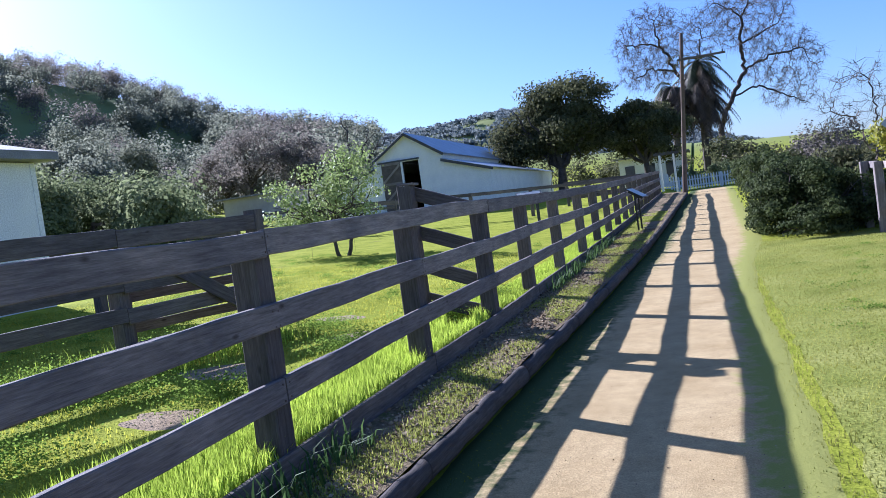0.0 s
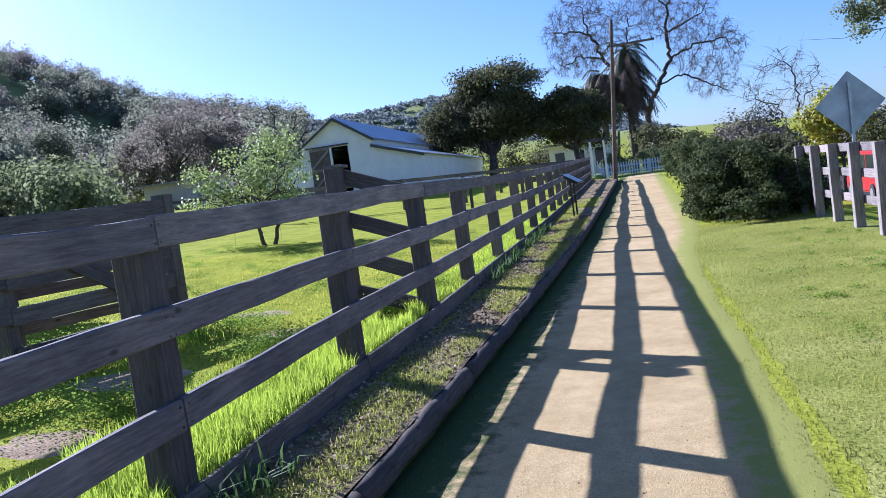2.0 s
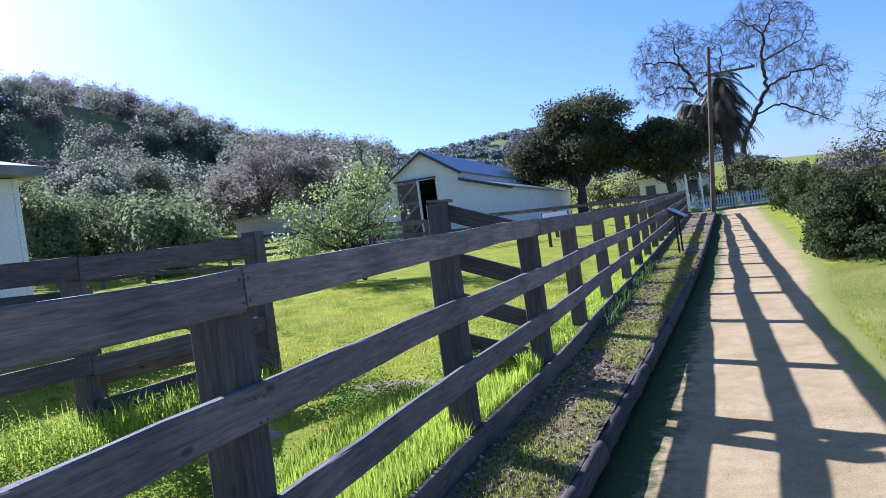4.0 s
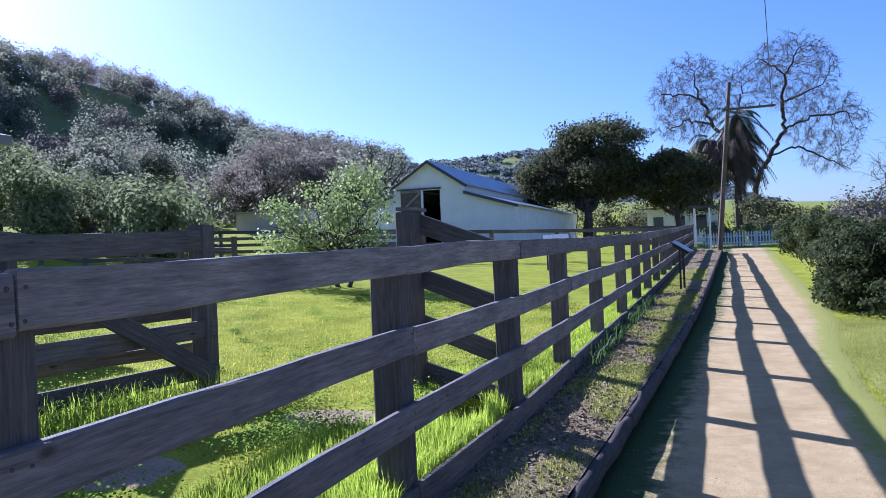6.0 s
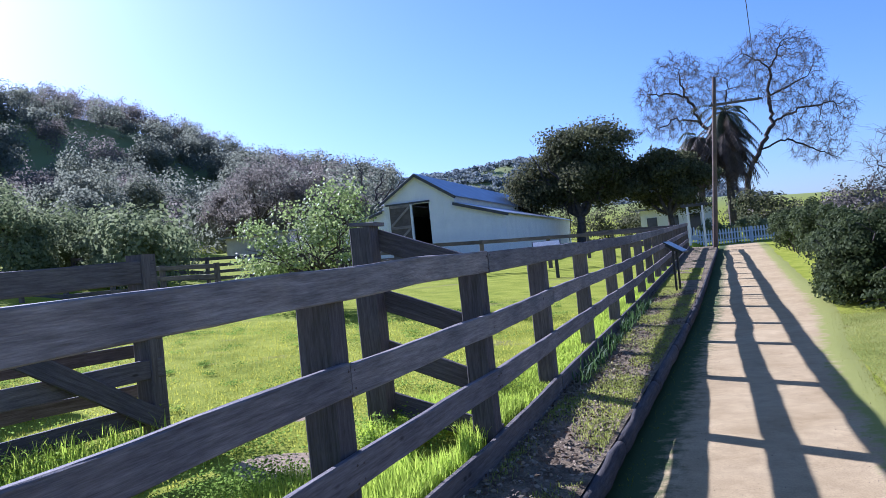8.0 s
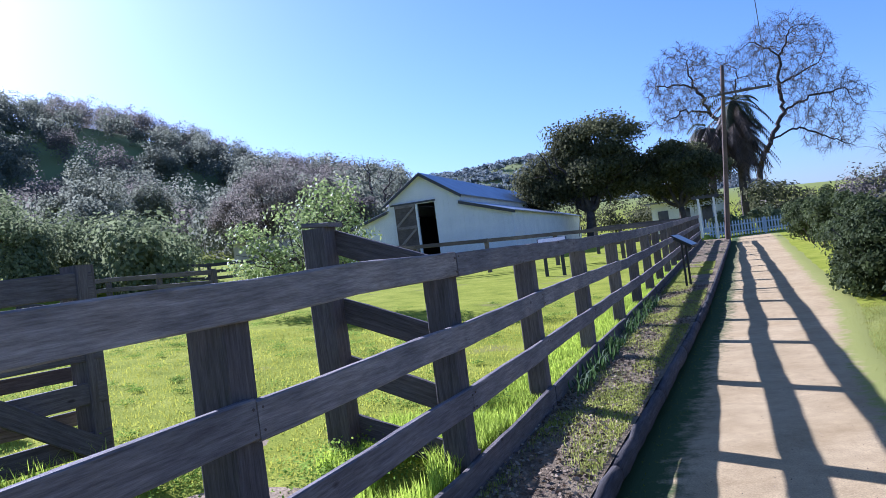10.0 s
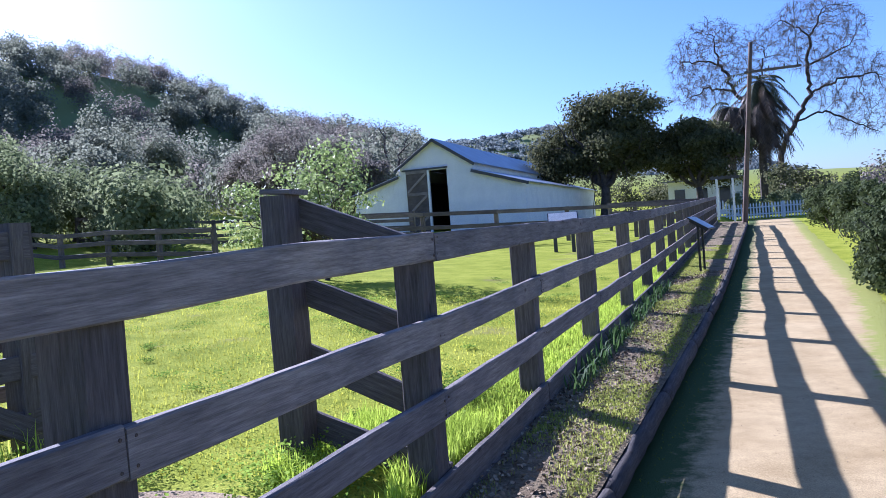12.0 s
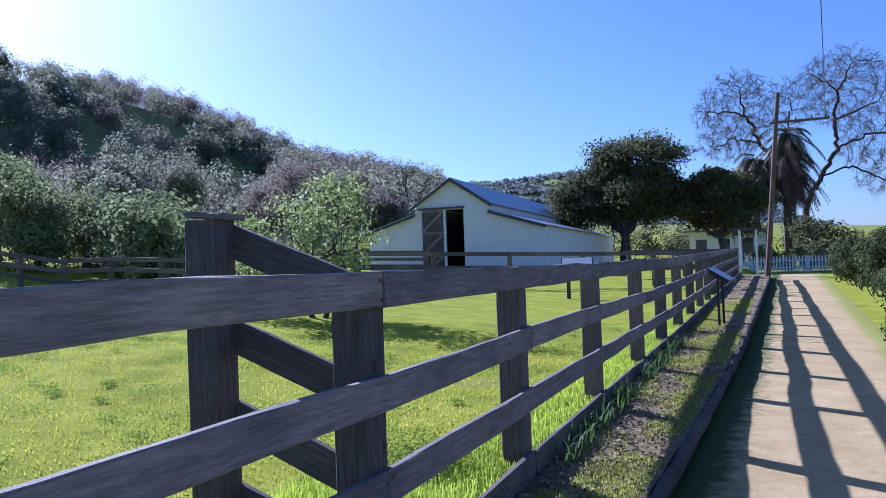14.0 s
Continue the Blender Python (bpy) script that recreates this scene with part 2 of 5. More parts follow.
# ---- helpers of this scene ----
def part(name, bm, material, parent, label=""):
    me = bpy.data.meshes.new(name)
    bm.to_mesh(me)
    bm.free()
    me.materials.append(material)
    ob = new(name, me)
    ob.parent = parent
    if label:
        ob["label"] = label
    return ob


def thing(name, at, label, category, group="", kind=""):
    ob = new(name)
    ob.location = at
    return tagged(ob, label, category, group, kind)


def mesh_thing(name, verts, faces, material, label="", category="", kind="", parent=None, smooth=False, group=""):
    me = bpy.data.meshes.new(name)
    me.from_pydata([tuple(v) for v in verts], [], faces)
    me.materials.append(material)
    if smooth:
        me.polygons.foreach_set("use_smooth", [True] * len(me.polygons))
    me.update()
    ob = new(name, me)
    ob.parent = parent
    return tagged(ob, label, category, group, kind)


def box_bm(lo, hi, bevel=0.0):
    bm = bmesh.new()
    lo, hi = Vector(lo), Vector(hi)
    bmesh.ops.create_cube(bm, size=1.0, matrix=Matrix.LocRotScale((lo + hi) / 2, None, hi - lo))
    if bevel:
        bmesh.ops.bevel(bm, geom=bm.edges[:], offset=bevel, segments=2, affect="EDGES")
    return bm


def box(name, lo, hi, material, parent=None, bevel=0.0, label=""):
    return part(name, box_bm(lo, hi, bevel), material, parent, label)


def board(name, a, b, wide, thick, material, parent, seed, up=(0, 0, 1), wear=0.004, cuts=10, label="", bow=0.0):
    """A sawn board from a to b, its own x along the grain, its own z across its width, with worn wavy edges."""
    a, b = Vector(a), Vector(b)
    x = (b - a).normalized()
    z = (Vector(up) - x * x.dot(Vector(up))).normalized()
    y = z.cross(x)
    n = (b - a).length
    bm = bmesh.new()
    bev = min(0.007, thick * 0.2)
    rng = random.Random(seed)
    prof = [(-thick / 2 + bev, -wide / 2), (thick / 2 - bev, -wide / 2), (thick / 2, -wide / 2 + bev), (thick / 2, wide / 2 - bev),
            (thick / 2 - bev, wide / 2), (-thick / 2 + bev, wide / 2), (-thick / 2, wide / 2 - bev), (-thick / 2, -wide / 2 + bev)]
    rings = []
    off = rng.uniform(0, 90)
    for i in range(cuts + 1):
        s = n * i / cuts
        dz = noise.noise((s * 1.1 + off, 0, 0)) * wear * 2.2
        dy = noise.noise((s * 0.7 + off, 9, 0)) * wear * 2.0 - bow * 4 * (i / cuts) * (1 - i / cuts)
        ring = []
        for k, (py, pz) in enumerate(prof):
            j = noise.noise((s * 5 + off, k * 3.1, 4)) * wear
            ring.append(bm.verts.new((s - n / 2, py + dy + j, pz + dz + noise.noise((s * 6 + off, k * 2.3, 8)) * wear)))
        rings.append(ring)
    for r1, r2 in zip(rings, rings[1:]):
        for k in range(8):
            bm.faces.new((r1[k], r1[(k + 1) % 8], r2[(k + 1) % 8], r2[k]))
    bm.faces.new(rings[0])
    bm.faces.new(rings[-1][::-1])
    bmesh.ops.recalc_face_normals(bm, faces=bm.faces[:])
    ob = part(name, bm, material, parent, label)
    m = Matrix((x, y, z)).transposed().to_4x4()
    m.translation = (a + b) / 2
    base = Matrix.Translation(parent.location) if parent else Matrix()
    ob.matrix_basis = base.inverted() @ m
    return ob


def tube(points, radii, sides=6):
    """Vertices and faces of a tapered tube along points."""
    verts, faces = [], []
    pts = [Vector(p) for p in points]
    for i, p in enumerate(pts):
        d = (pts[min(i + 1, len(pts) - 1)] - pts[max(i - 1, 0)]).normalized()
        u = d.orthogonal().normalized()
        if i:
            u = (u0 - d * u0.dot(d)).normalized()
        u0 = u
        w = d.cross(u)
        for k in range(sides):
            an = 2 * math.pi * k / sides
            verts.append(p + (u * math.cos(an) + w * math.sin(an)) * radii[i])
    for i in range(len(pts) - 1):
        for k in range(sides):
            q = (k + 1) % sides
            faces.append((i * sides + k, i * sides + q, (i + 1) * sides + q, (i + 1) * sides + k))
    faces.append(tuple(range((len(pts) - 1) * sides, len(pts) * sides)))
    return verts, faces


class Bag:
    """Collects vertices and faces of many small pieces."""
    def __init__(self):
        self.v, self.f = [], []

    def add(self, verts, faces):
        n = len(self.v)
        self.v += verts
        self.f += [tuple(i + n for i in f) for f in faces]


def leaves(rs, centres, size, up=0.3, long=1.6, face=None, stray=0.55):
    """Pointed four-cornered leaves at the centres. size: half length, one or one each. face: the way each leaf looks, give or take."""
    n = len(centres)
    if face is None:
        d = rs.normal(size=(n, 3))
        d /= np.linalg.norm(d, axis=1)[:, None]
        d[:, 2] = d[:, 2] * (1 - up)
        e = np.cross(d, rs.normal(size=(n, 3)))
    else:
        w = face + rs.normal(size=(n, 3)) * stray
        d = np.cross(w, rs.normal(size=(n, 3)))
        d /= np.linalg.norm(d, axis=1)[:, None] + 1e-9
        e = np.cross(w, d)
    e /= np.linalg.norm(e, axis=1)[:, None] + 1e-9
    s = (np.ones(n) * size * rs.uniform(0.6, 1.3, n))[:, None]
    v = np.stack([centres - d * s, centres + e * s / long, centres + d * s, centres - e * s / long], 1).reshape(-1, 3)
    return v, np.arange(4 * n).reshape(n, 4)


def strips(n):
    """Triangles of n bent slivers of five points each: two at the foot, two at the bend, the tip."""
    return (np.array([(0, 1, 2), (0, 2, 4), (4, 2, 3)])[None] + 5 * np.arange(n)[:, None, None]).reshape(-1, 3)


def np_mesh(name, v, f, material):
    me = bpy.data.meshes.new(name)
    n, k = f.shape
    me.vertices.add(len(v))
    me.vertices.foreach_set("co", np.ascontiguousarray(v, dtype=np.float32).ravel())
    me.loops.add(n * k)
    me.loops.foreach_set("vertex_index", np.ascontiguousarray(f, dtype=np.int32).ravel())
    me.polygons.add(n)
    me.polygons.foreach_set("loop_start", np.arange(0, n * k, k, dtype=np.int32))
    me.materials.append(material)
    me.update(calc_edges=True)
    return me


def lobes(rs, centre, radii, count, lumps=14, lump=0.42, shell=0.45):
    """Points of a crown and the way each faces: round lumps of many sizes about an uneven ellipsoid, thicker towards each lump's skin."""
    c, r = np.array(centre, float), np.array(radii, float)
    d = rs.normal(size=(lumps, 3))
    d /= np.linalg.norm(d, axis=1)[:, None]
    mid = c + d * r * rs.uniform(0.3, 0.86, (lumps, 1))
    size = r * lump * rs.uniform(0.55, 1.35, (lumps, 1)) * rs.uniform(0.75, 1.25, (lumps, 3))
    share = (size[:, 0] * size[:, 2]) / (size[:, 0] * size[:, 2]).sum()
    k = rs.choice(lumps, count, p=share)
    q = rs.normal(size=(count, 3))
    q /= np.linalg.norm(q, axis=1)[:, None]
    q[:, 2] = np.where((q[:, 2] < -0.2) & (rs.uniform(size=count) < 0.6), -q[:, 2], q[:, 2])
    rad = rs.uniform(0, 1, (count, 1)) ** shell * (1 + 0.16 * rs.normal(size=(count, 1)) * (rs.uniform(size=(count, 1)) < 0.3))
    return mid[k] + q * size[k] * rad, q + (mid[k] - c) / (r * 1.6)


def ramp_up(v, start, soft=4.0):
    d = v - start
    return soft * math.log1p(math.exp(min(d / soft, 50)))


def rise(y):
    """How much the lane and the fence climb ahead."""
    return 0.018 * (min(ramp_up(y, 14), 37.0))


RIDGE = ((-340, 40, 112), (-262, 150, 80), (-215, 205, 61), (-178, 205, 36), (-150, 212, 29), (-120, 225, 13), (-80, 250, 2))


def hills(x, y):
    """The wooded hill beyond the field, the far ridge, and the low green rise at the end of the lane."""
    best = 0.0
    for (x1, y1, h1), (x2, y2, h2) in zip(RIDGE, RIDGE[1:]):
        dx, dy = x2 - x1, y2 - y1
        s = max(0.0, min(1.0, ((x - x1) * dx + (y - y1) * dy) / (dx * dx + dy * dy)))
        d = math.hypot(x - x1 - s * dx, y - y1 - s * dy)
        k = max(0.0, 1 - d / 165)
        best = max(best, (h1 + s * (h2 - h1)) * k * k * (3 - 2 * k))
    best += 3.0 * max(0.0, min(1.0, (-x - 20) / 25)) * max(0.0, min(1.0, (140 - abs(y - 40)) / 60))
    far = max(0.0, 1 - abs(y - 560) / 260) * max(0.0, min(1.0, (130 - x) / 260))
    best += 61 * far * far * (3 - 2 * far) * (1 + 0.16 * noise.noise((x * 0.008, y * 0.004, 3)))
    low = math.exp(-(((x - 10) / 120) ** 2 + ((y - 330) / 90) ** 2))
    return best + 13 * low


def ground_z(x, y):
    r = rise(y)
    if x < 0.0:
        z = 0.17 + 0.05 * min(-x, 18) + r * max(0.0, 1 - max(0.0, -x) / 60)
        z += hills(x, y)
        z += 0.03 * noise.noise((x * 0.6, y * 0.6, 1))
    elif x < 0.4:
        z = 0.04 - 0.18 * x / 0.4 + r
    else:
        z = -0.14 + r
        if y > 6:
            z += 0.04 * min(1.0, (y - 6) / 12) * noise.noise((y * 0.32, 0.4, 6))
        if x > 6.0:
            k = min(1.0, (x - 6.0) / 3.0)
            z = (z - 0.15 * k) * (1 - k) - 0.95 * k
        if y > 100:
            z += hills(x, y)
    return z


# ---- ground ----
def span(a, b, n):
    return [a + (b - a) * i / n for i in range(n)]


GX = span(-900, -400, 6) + span(-400, -60, 34) + span(-60, -12, 24) + span(-12, -0.02, 40) + [-0.02, 0.0, 0.2, 0.4, 0.5, 0.75] \
    + span(1.0, 8.5, 18) + span(8.5, 40, 14) + span(40, 160, 10) + span(160, 900, 8) + [900]
GY = span(-900, -60, 8) + span(-60, -8, 10) + span(-8, 30, 76) + span(30, 90, 40) + span(90, 420, 48) + span(420, 900, 24) + [900, 1600]
gv = [(x, y, ground_z(x, y)) for y in GY for x in GX]
nx = len(GX)
gf = [(j * nx + i, j * nx + i + 1, (j + 1) * nx + i + 1, (j + 1) * nx + i) for j in range(len(GY) - 1) for i in range(nx - 1)]
mesh_thing("ground", gv, gf, FIELD, "bright green winter grass sloping gently up from the lane", "ground", "structure", smooth=True)


def strip(name, x_left, x_right, y0, y1, lift, material, label, category, step=0.25, across=8):
    ys = [y0 + step * i for i in range(int((y1 - y0) / step) + 1)]
    v, f = [], []
    for y in ys:
        a, b = x_left(y), x_right(y)
        for i in range(across + 1):
            x = a + (b - a) * i / across
            edge = 0.0 if 0 < i < across else -0.03
            v.append((x, y, ground_z(max(x, 0.41), y) + lift + edge + 0.006 * noise.noise((x * 3, y * 3, 0))))
    n = across + 1
    for j in range(len(ys) - 1):
        for i in range(across):
            f.append((j * n + i, j * n + i + 1, (j + 1) * n + i + 1, (j + 1) * n + i))
    return mesh_thing(name, v, f, material, label, category, "structure", smooth=True)


def wob(y, k, s=0.8, amp=0.08):
    return amp * noise.noise((y * s, k, 0)) + amp * 0.5 * noise.noise((y * s * 3.7, k, 5))


def bend(y):
    """The lane swings a little to the right towards its far end."""
    return 0.012 * ramp_up(y, 22, 5)


def edge(y):
    """Where the bed meets the log edging; the bed widens ahead."""
    return 0.45 + 0.03 * y - 0.018 * ramp_up(y, 18, 2.0)


lane = strip("path", lambda y: edge(y) - 0.05, lambda y: 2.95 + bend(y) * 1.6 + 0.6 / (1 + math.exp((15.5 - y) * 0.7)) + wob(y, 2, 0.6, 0.06), -8, 58, 0.014, PATH_DIRT,
             "tan compacted gravel footpath beside the fence", "path", across=16)
across = lane.data.attributes.new("across", "FLOAT", "POINT")
across.data.foreach_set("value", [(i % 17) / 16 for i in range(len(lane.data.vertices))])
strip("lawn", lambda y: 2.7, lambda y: 6.3, -8, 17.6, 0.006, LAWN, "pale green mown lawn between path and street", "lawn", across=10)
# the planted bed between fence and edging
bed_v, bed_f = [], []
bys = [-8 + 0.2 * i for i in range(285)]
for y in bys:
    for i in range(9):
        x = 0.012 + (edge(y) + 0.03 - 0.012) * i / 8
        bed_v.append((x, y, 0.095 - 0.045 * i / 8 + rise(y) + 0.03 * noise.noise((x * 4, y * 4, 2)) * (1 if 0 < i < 8 else 0.3) + 0.02))
for j in range(len(bys) - 1):
    for i in range(8):
        bed_f.append((j * 9 + i, j * 9 + i + 1, j * 9 + 10 + i, j * 9 + 9 + i))
mesh_thing("planting_bed", bed_v, bed_f, BED_SOIL, "narrow bed of mulch and patchy grass under the fence", "ground", "structure", smooth=True)
edging = thing("kerb", (0, 0, 0), "rough grey-brown log edging along the gravel path", "kerb", kind="structure")
y = -8.0
k = 0
while y < 46:
    n = 2.4
    m_ = 14
    lp = [Vector((edge(y + n * i / m_) + 0.048 + 0.012 * noise.noise((y + n * i / m_, 3, 1)), y + 0.012 + (n - 0.024) * i / m_, -0.012 + rise(y + n * i / m_) + 0.012 * noise.noise((y + n * i / m_, 8, 1)))) for i in range(m_ + 1)]
    lv, lf = tube(lp, [0.08] * (m_ + 1), 14)
    lv = [Vector((lp[0].x + (lp[-1].x - lp[0].x) * (v.y - y) / n + (v.x - lp[0].x - (lp[-1].x - lp[0].x) * (v.y - y) / n) * 0.72, v.y, v.z)) for v in lv]
    lv = [v + Vector((noise.noise(v * 6), 0, noise.noise(v * 6 + Vector((9, 0, 0))))) * 0.016 for v in lv]
    mid_ = (lp[0] + lp[-1]) / 2
    turn_ = Matrix.Rotation(radians(-90), 4, "Z")
    lg = mesh_thing("edging_log", [turn_ @ (v - mid_) for v in lv], lf + [tuple(range(13, -1, -1))], KERB_WOOD, parent=edging, smooth=True)
    lg.matrix_basis = Matrix.Translation(mid_) @ turn_.inverted()
    y += n
    k += 1
road_v = [(x, yy, -0.92) for yy in span(-60, 120, 45) for x in (9.1, 17.0)]
mesh_thing("road", road_v, [(2 * i, 2 * i + 1, 2 * i + 3, 2 * i + 2) for i in range(44)], ASPHALT, "grey asphalt street beyond the rail fence", "road", "structure")

# ---- main fence ----
POSTS = [-3.6, -1.15, 1.25, 3.65, 6.13, 8.29, 10.53, 13.2, 15.9] + [18.35 + 2.42 * i for i in range(13)]
SWAY = {5: 0.062, 6: 0.035}
LIFT = {4: 0.014, 5: 0.034, 6: 0.03, 7: 0.015}
fence = thing("fence", (0, 0, 0), "weathered grey-brown timber post-and-rail fence along the path", "fence")
rng = random.Random(4)
for i, y in enumerate(POSTS):
    r = rise(y)
    lean = rng.uniform(-0.012, 0.012)
    xo = SWAY.get(i, 0.0)
    board("post", (-0.125 + xo, y, -0.2 + r), (-0.125 + xo + lean, y + rng.uniform(-0.01, 0.01), 1.46 + r + LIFT.get(i, 0.0)), 0.165, 0.165, WOOD_DARK, fence, 20 + i, up=(0, 1, 0), wear=0.004)


def rail(ids, z, wide, name="rail", thick=0.042):
    for m, n in zip(ids, ids[1:]):
        a, b, xa, xb = POSTS[m], POSTS[n], SWAY.get(m, 0.0), SWAY.get(n, 0.0)
        bow = SWAY.get(m + 1, 0.0) - (xa + xb) / 2 if n - m == 2 else 0.0
        j = rng.uniform(-0.008, 0.008)
        board(name, (-0.02 + xa, a + 0.004, z + rise(a) + j + LIFT.get(m, 0.0)), (-0.02 + xb, b - 0.004, z + rise(b) + j + LIFT.get(n, 0.0)), wide, thick,
              WOOD if name == "rail" else WOOD_DARK, fence, rng.randrange(9999), wear=0.005, cuts=18, bow=bow)


LAST = len(POSTS) - 1
ODD, EVEN = list(range(1, LAST + 1, 2)), list(range(0, LAST + 1, 2))
ODD += [LAST] if ODD[-1] != LAST else []
EVEN += [LAST] if EVEN[-1] != LAST else []
nail_bm = bmesh.new()
bmesh.ops.create_cone(nail_bm, cap_ends=True, segments=8, radius1=0.007, radius2=0.005, depth=0.006, matrix=Matrix.Rotation(radians(90), 4, "Y"))
nail_me = bpy.data.meshes.new("nail")
nail_bm.to_mesh(nail_me)
nail_me.materials.append(NAIL)
for i, y in enumerate(POSTS[:14]):
    for z in (1.445, 1.018, 0.602):
        for dy, dz in ((-0.03, 0.04), (-0.025, -0.045), (0.03, 0.042), (0.028, -0.04)):
            o = new("nail", nail_me)
            o.parent = fence
            o.location = (0.004 + SWAY.get(i, 0.0), y + dy + rng.uniform(-0.008, 0.008), z + dz + rise(y) + LIFT.get(i, 0.0) + rng.uniform(-0.006, 0.006))
rail(ODD, 1.445, 0.15)
rail(EVEN, 1.018, 0.15)
rail(ODD, 0.602, 0.15)
rail(EVEN, 0.148, 0.2, "kickboard")

# ---- the short panel, gateway and inner fences of the corral ----
panel = thing("wing_fence", (0, 0, 0), "short weathered timber wing panel with sloping boards beside the gateway", "fence")
board("post", (-0.92, 8.4, 0.0), (-0.92, 8.4, 1.84), 0.17, 0.17, WOOD_DARK, panel, 71, up=(0, 1, 0))
for k, (za, zb) in enumerate(((1.78, 1.43), (1.32, 0.98), (0.93, 0.58), (0.52, 0.24))):
    board("rail", (-0.98, 8.5, za), (-0.0, 8.4, zb), 0.16, 0.042, WOOD_DARK, panel, 80 + k)
board("cap_board", (-1.0, 8.42, 1.865), (-0.8, 8.42, 1.85), 0.2, 0.03, WOOD, panel, 90, up=(0, 1, 0))

gate_run = thing("corral_fence", (0, 0, 0), "dark weathered timber corral fence with a diagonal brace", "fence")
RUN = ((-2.95, 8.31, 1.83, 0.17), (-3.44, 6.35, 1.76, 0.15), (-3.95, 4.3, 1.74, 0.15), (-4.5, 2.1, 1.72, 0.15), (-5.05, -0.2, 1.72, 0.15))
for k, (xx, yy, top, w) in enumerate(RUN):
    board("post", (xx, yy, 0.1), (xx, yy, top), w, w, WOOD_DARK, gate_run, 100 + k, up=(0, 1, 0))
SIDE = Vector((0.97, -0.243, 0)) * 0.1
for j, (p, q) in enumerate(zip(RUN, RUN[1:])):
    for k, z in enumerate((1.66, 1.18, 0.86, 0.5)):
        if j and k == 3:
            continue
        out = Vector((-0.24, 0.97, 0)) * (0.08 if j == 0 else -0.01)
        board("rail", Vector((p[0], p[1], z + 0.02)) + SIDE - out * -1, Vector((q[0], q[1], z)) + SIDE, 0.16 if k else 0.19, 0.042, WOOD_DARK, gate_run, 110 + 9 * j + k)
board("brace", Vector((-3.32, 6.85, 1.36)) + SIDE * 1.45, Vector((-2.96, 8.27, 0.46)) + SIDE * 1.45, 0.16, 0.042, WOOD_DARK, gate_run, 140)

gate = thing("field_gate", (0, 0, 0), "dark timber gate standing folded back behind the corral fence", "gate")
board("end_post", (-3.72, 6.75, 0.22), (-3.72, 6.75, 1.5), 0.11, 0.11, WOOD_DARK, gate, 160, up=(0, 1, 0))
for k, z in enumerate((1.3, 1.02, 0.68)):
    board("bar", (-3.72, 6.83, z), (-3.16, 8.5, z), 0.11, 0.035, WOOD_DARK, gate, 165 + k)


def field_fence(pts, heights, label, high, seed, post=0.14):
    """Posts at the points, rails from post to post."""
    f = thing("corral_fence", (0, 0, 0), label, "fence")
    for i, (x, y) in enumerate(pts):
        z = ground_z(x, y)
        board("post", (x, y, z - 0.2), (x, y, z + high), post, post, WOOD_DARK, f, seed + i, up=(0, 1, 0), cuts=4)
    for i, (p, q) in enumerate(zip(pts, pts[1:])):
        for k, h in enumerate(heights):
            a, b = Vector((*p, ground_z(*p) + h)), Vector((*q, ground_z(*q) + h))
            side = (b - a).cross(Vector((0, 0, 1))).normalized() * (post / 2 + 0.022)
            board("rail", a + side, b + side, 0.14, 0.04, WOOD_DARK, f, seed + 50 + 7 * i + k, cuts=5)
    return f


def line(a, b, n):
    return [(a[0] + (b[0] - a[0]) * i / n, a[1] + (b[1] - a[1]) * i / n) for i in range(n + 1)]


field_fence(line((-6.1, 9.0), (-9.4, 7.0), 2), (0.5, 0.9, 1.3), "dark timber corral fence beside the white outbuilding", 1.4, 180)
field_fence(line((-31.0, 25.2), (-13.4, 24.0), 8), (0.35, 0.72, 1.05), "dark timber corral fence across the far side of the field", 1.15, 200)
field_fence(line((-26, 31), (-12.5, 37), 5), (0.3, 0.6, 0.9, 1.2), "dark four-rail timber corral fence at the foot of the trees", 1.3, 300)
field_fence(line((-11.6, 29.0), (-0.2, 36.5), 5), (0.72, 1.2), "dark two-rail timber fence in front of the white barn", 1.28, 400)
field_fence(line((-4.4, 41.0), (-0.2, 46.5), 2), (0.4, 0.8, 1.2), "dark timber fence beyond the barn yard", 1.28, 450)


# ---- information signs ----
def info_sign(at, turn, face, label, wide=0.75, high=0.95, leg=0.022):
    s = thing("information_sign", at, label, "sign")
    s.rotation_euler = (0, 0, turn)
    for sx in (-0.22, 0.22):
        box("leg", (sx * wide / 0.75 - leg, -leg, -0.2), (sx * wide / 0.75 + leg, leg, high), BLACK_METAL, s, 0.004)
        arm = board("bracket", (sx * wide / 0.75, -0.2, high - 0.12), (sx * wide / 0.75, 0.16, high + 0.1), 0.05, 0.04, BLACK_METAL, None, 3, cuts=2, wear=0)
        arm.parent = s
    for nm, mat, t0, t1, m in (("panel", BLACK_METAL, 0.0, 0.025, 0.0), ("face", face, 0.027, 0.031, 0.03)):
        p = part(nm, box_bm((-wide / 2 + m, -0.26 + m, t0), (wide / 2 - m, 0.26 - m, t1), 0.003), mat, s)
        p.matrix_basis = pose(0, -0.02, high + 0.03, 32, 0, 0)
    return s


info_sign((0.58, 22.0, 0.12 + rise(22)), radians(82), SIGN_FACE, "black low slanted information sign standing in the bed")
info_sign((-3.6, 27.6, ground_z(-3.6, 27.6)), radians(14), SIGN_FACE, "pale slanted information sign in front of the barn fence", 0.9, 1.0, 0.055)


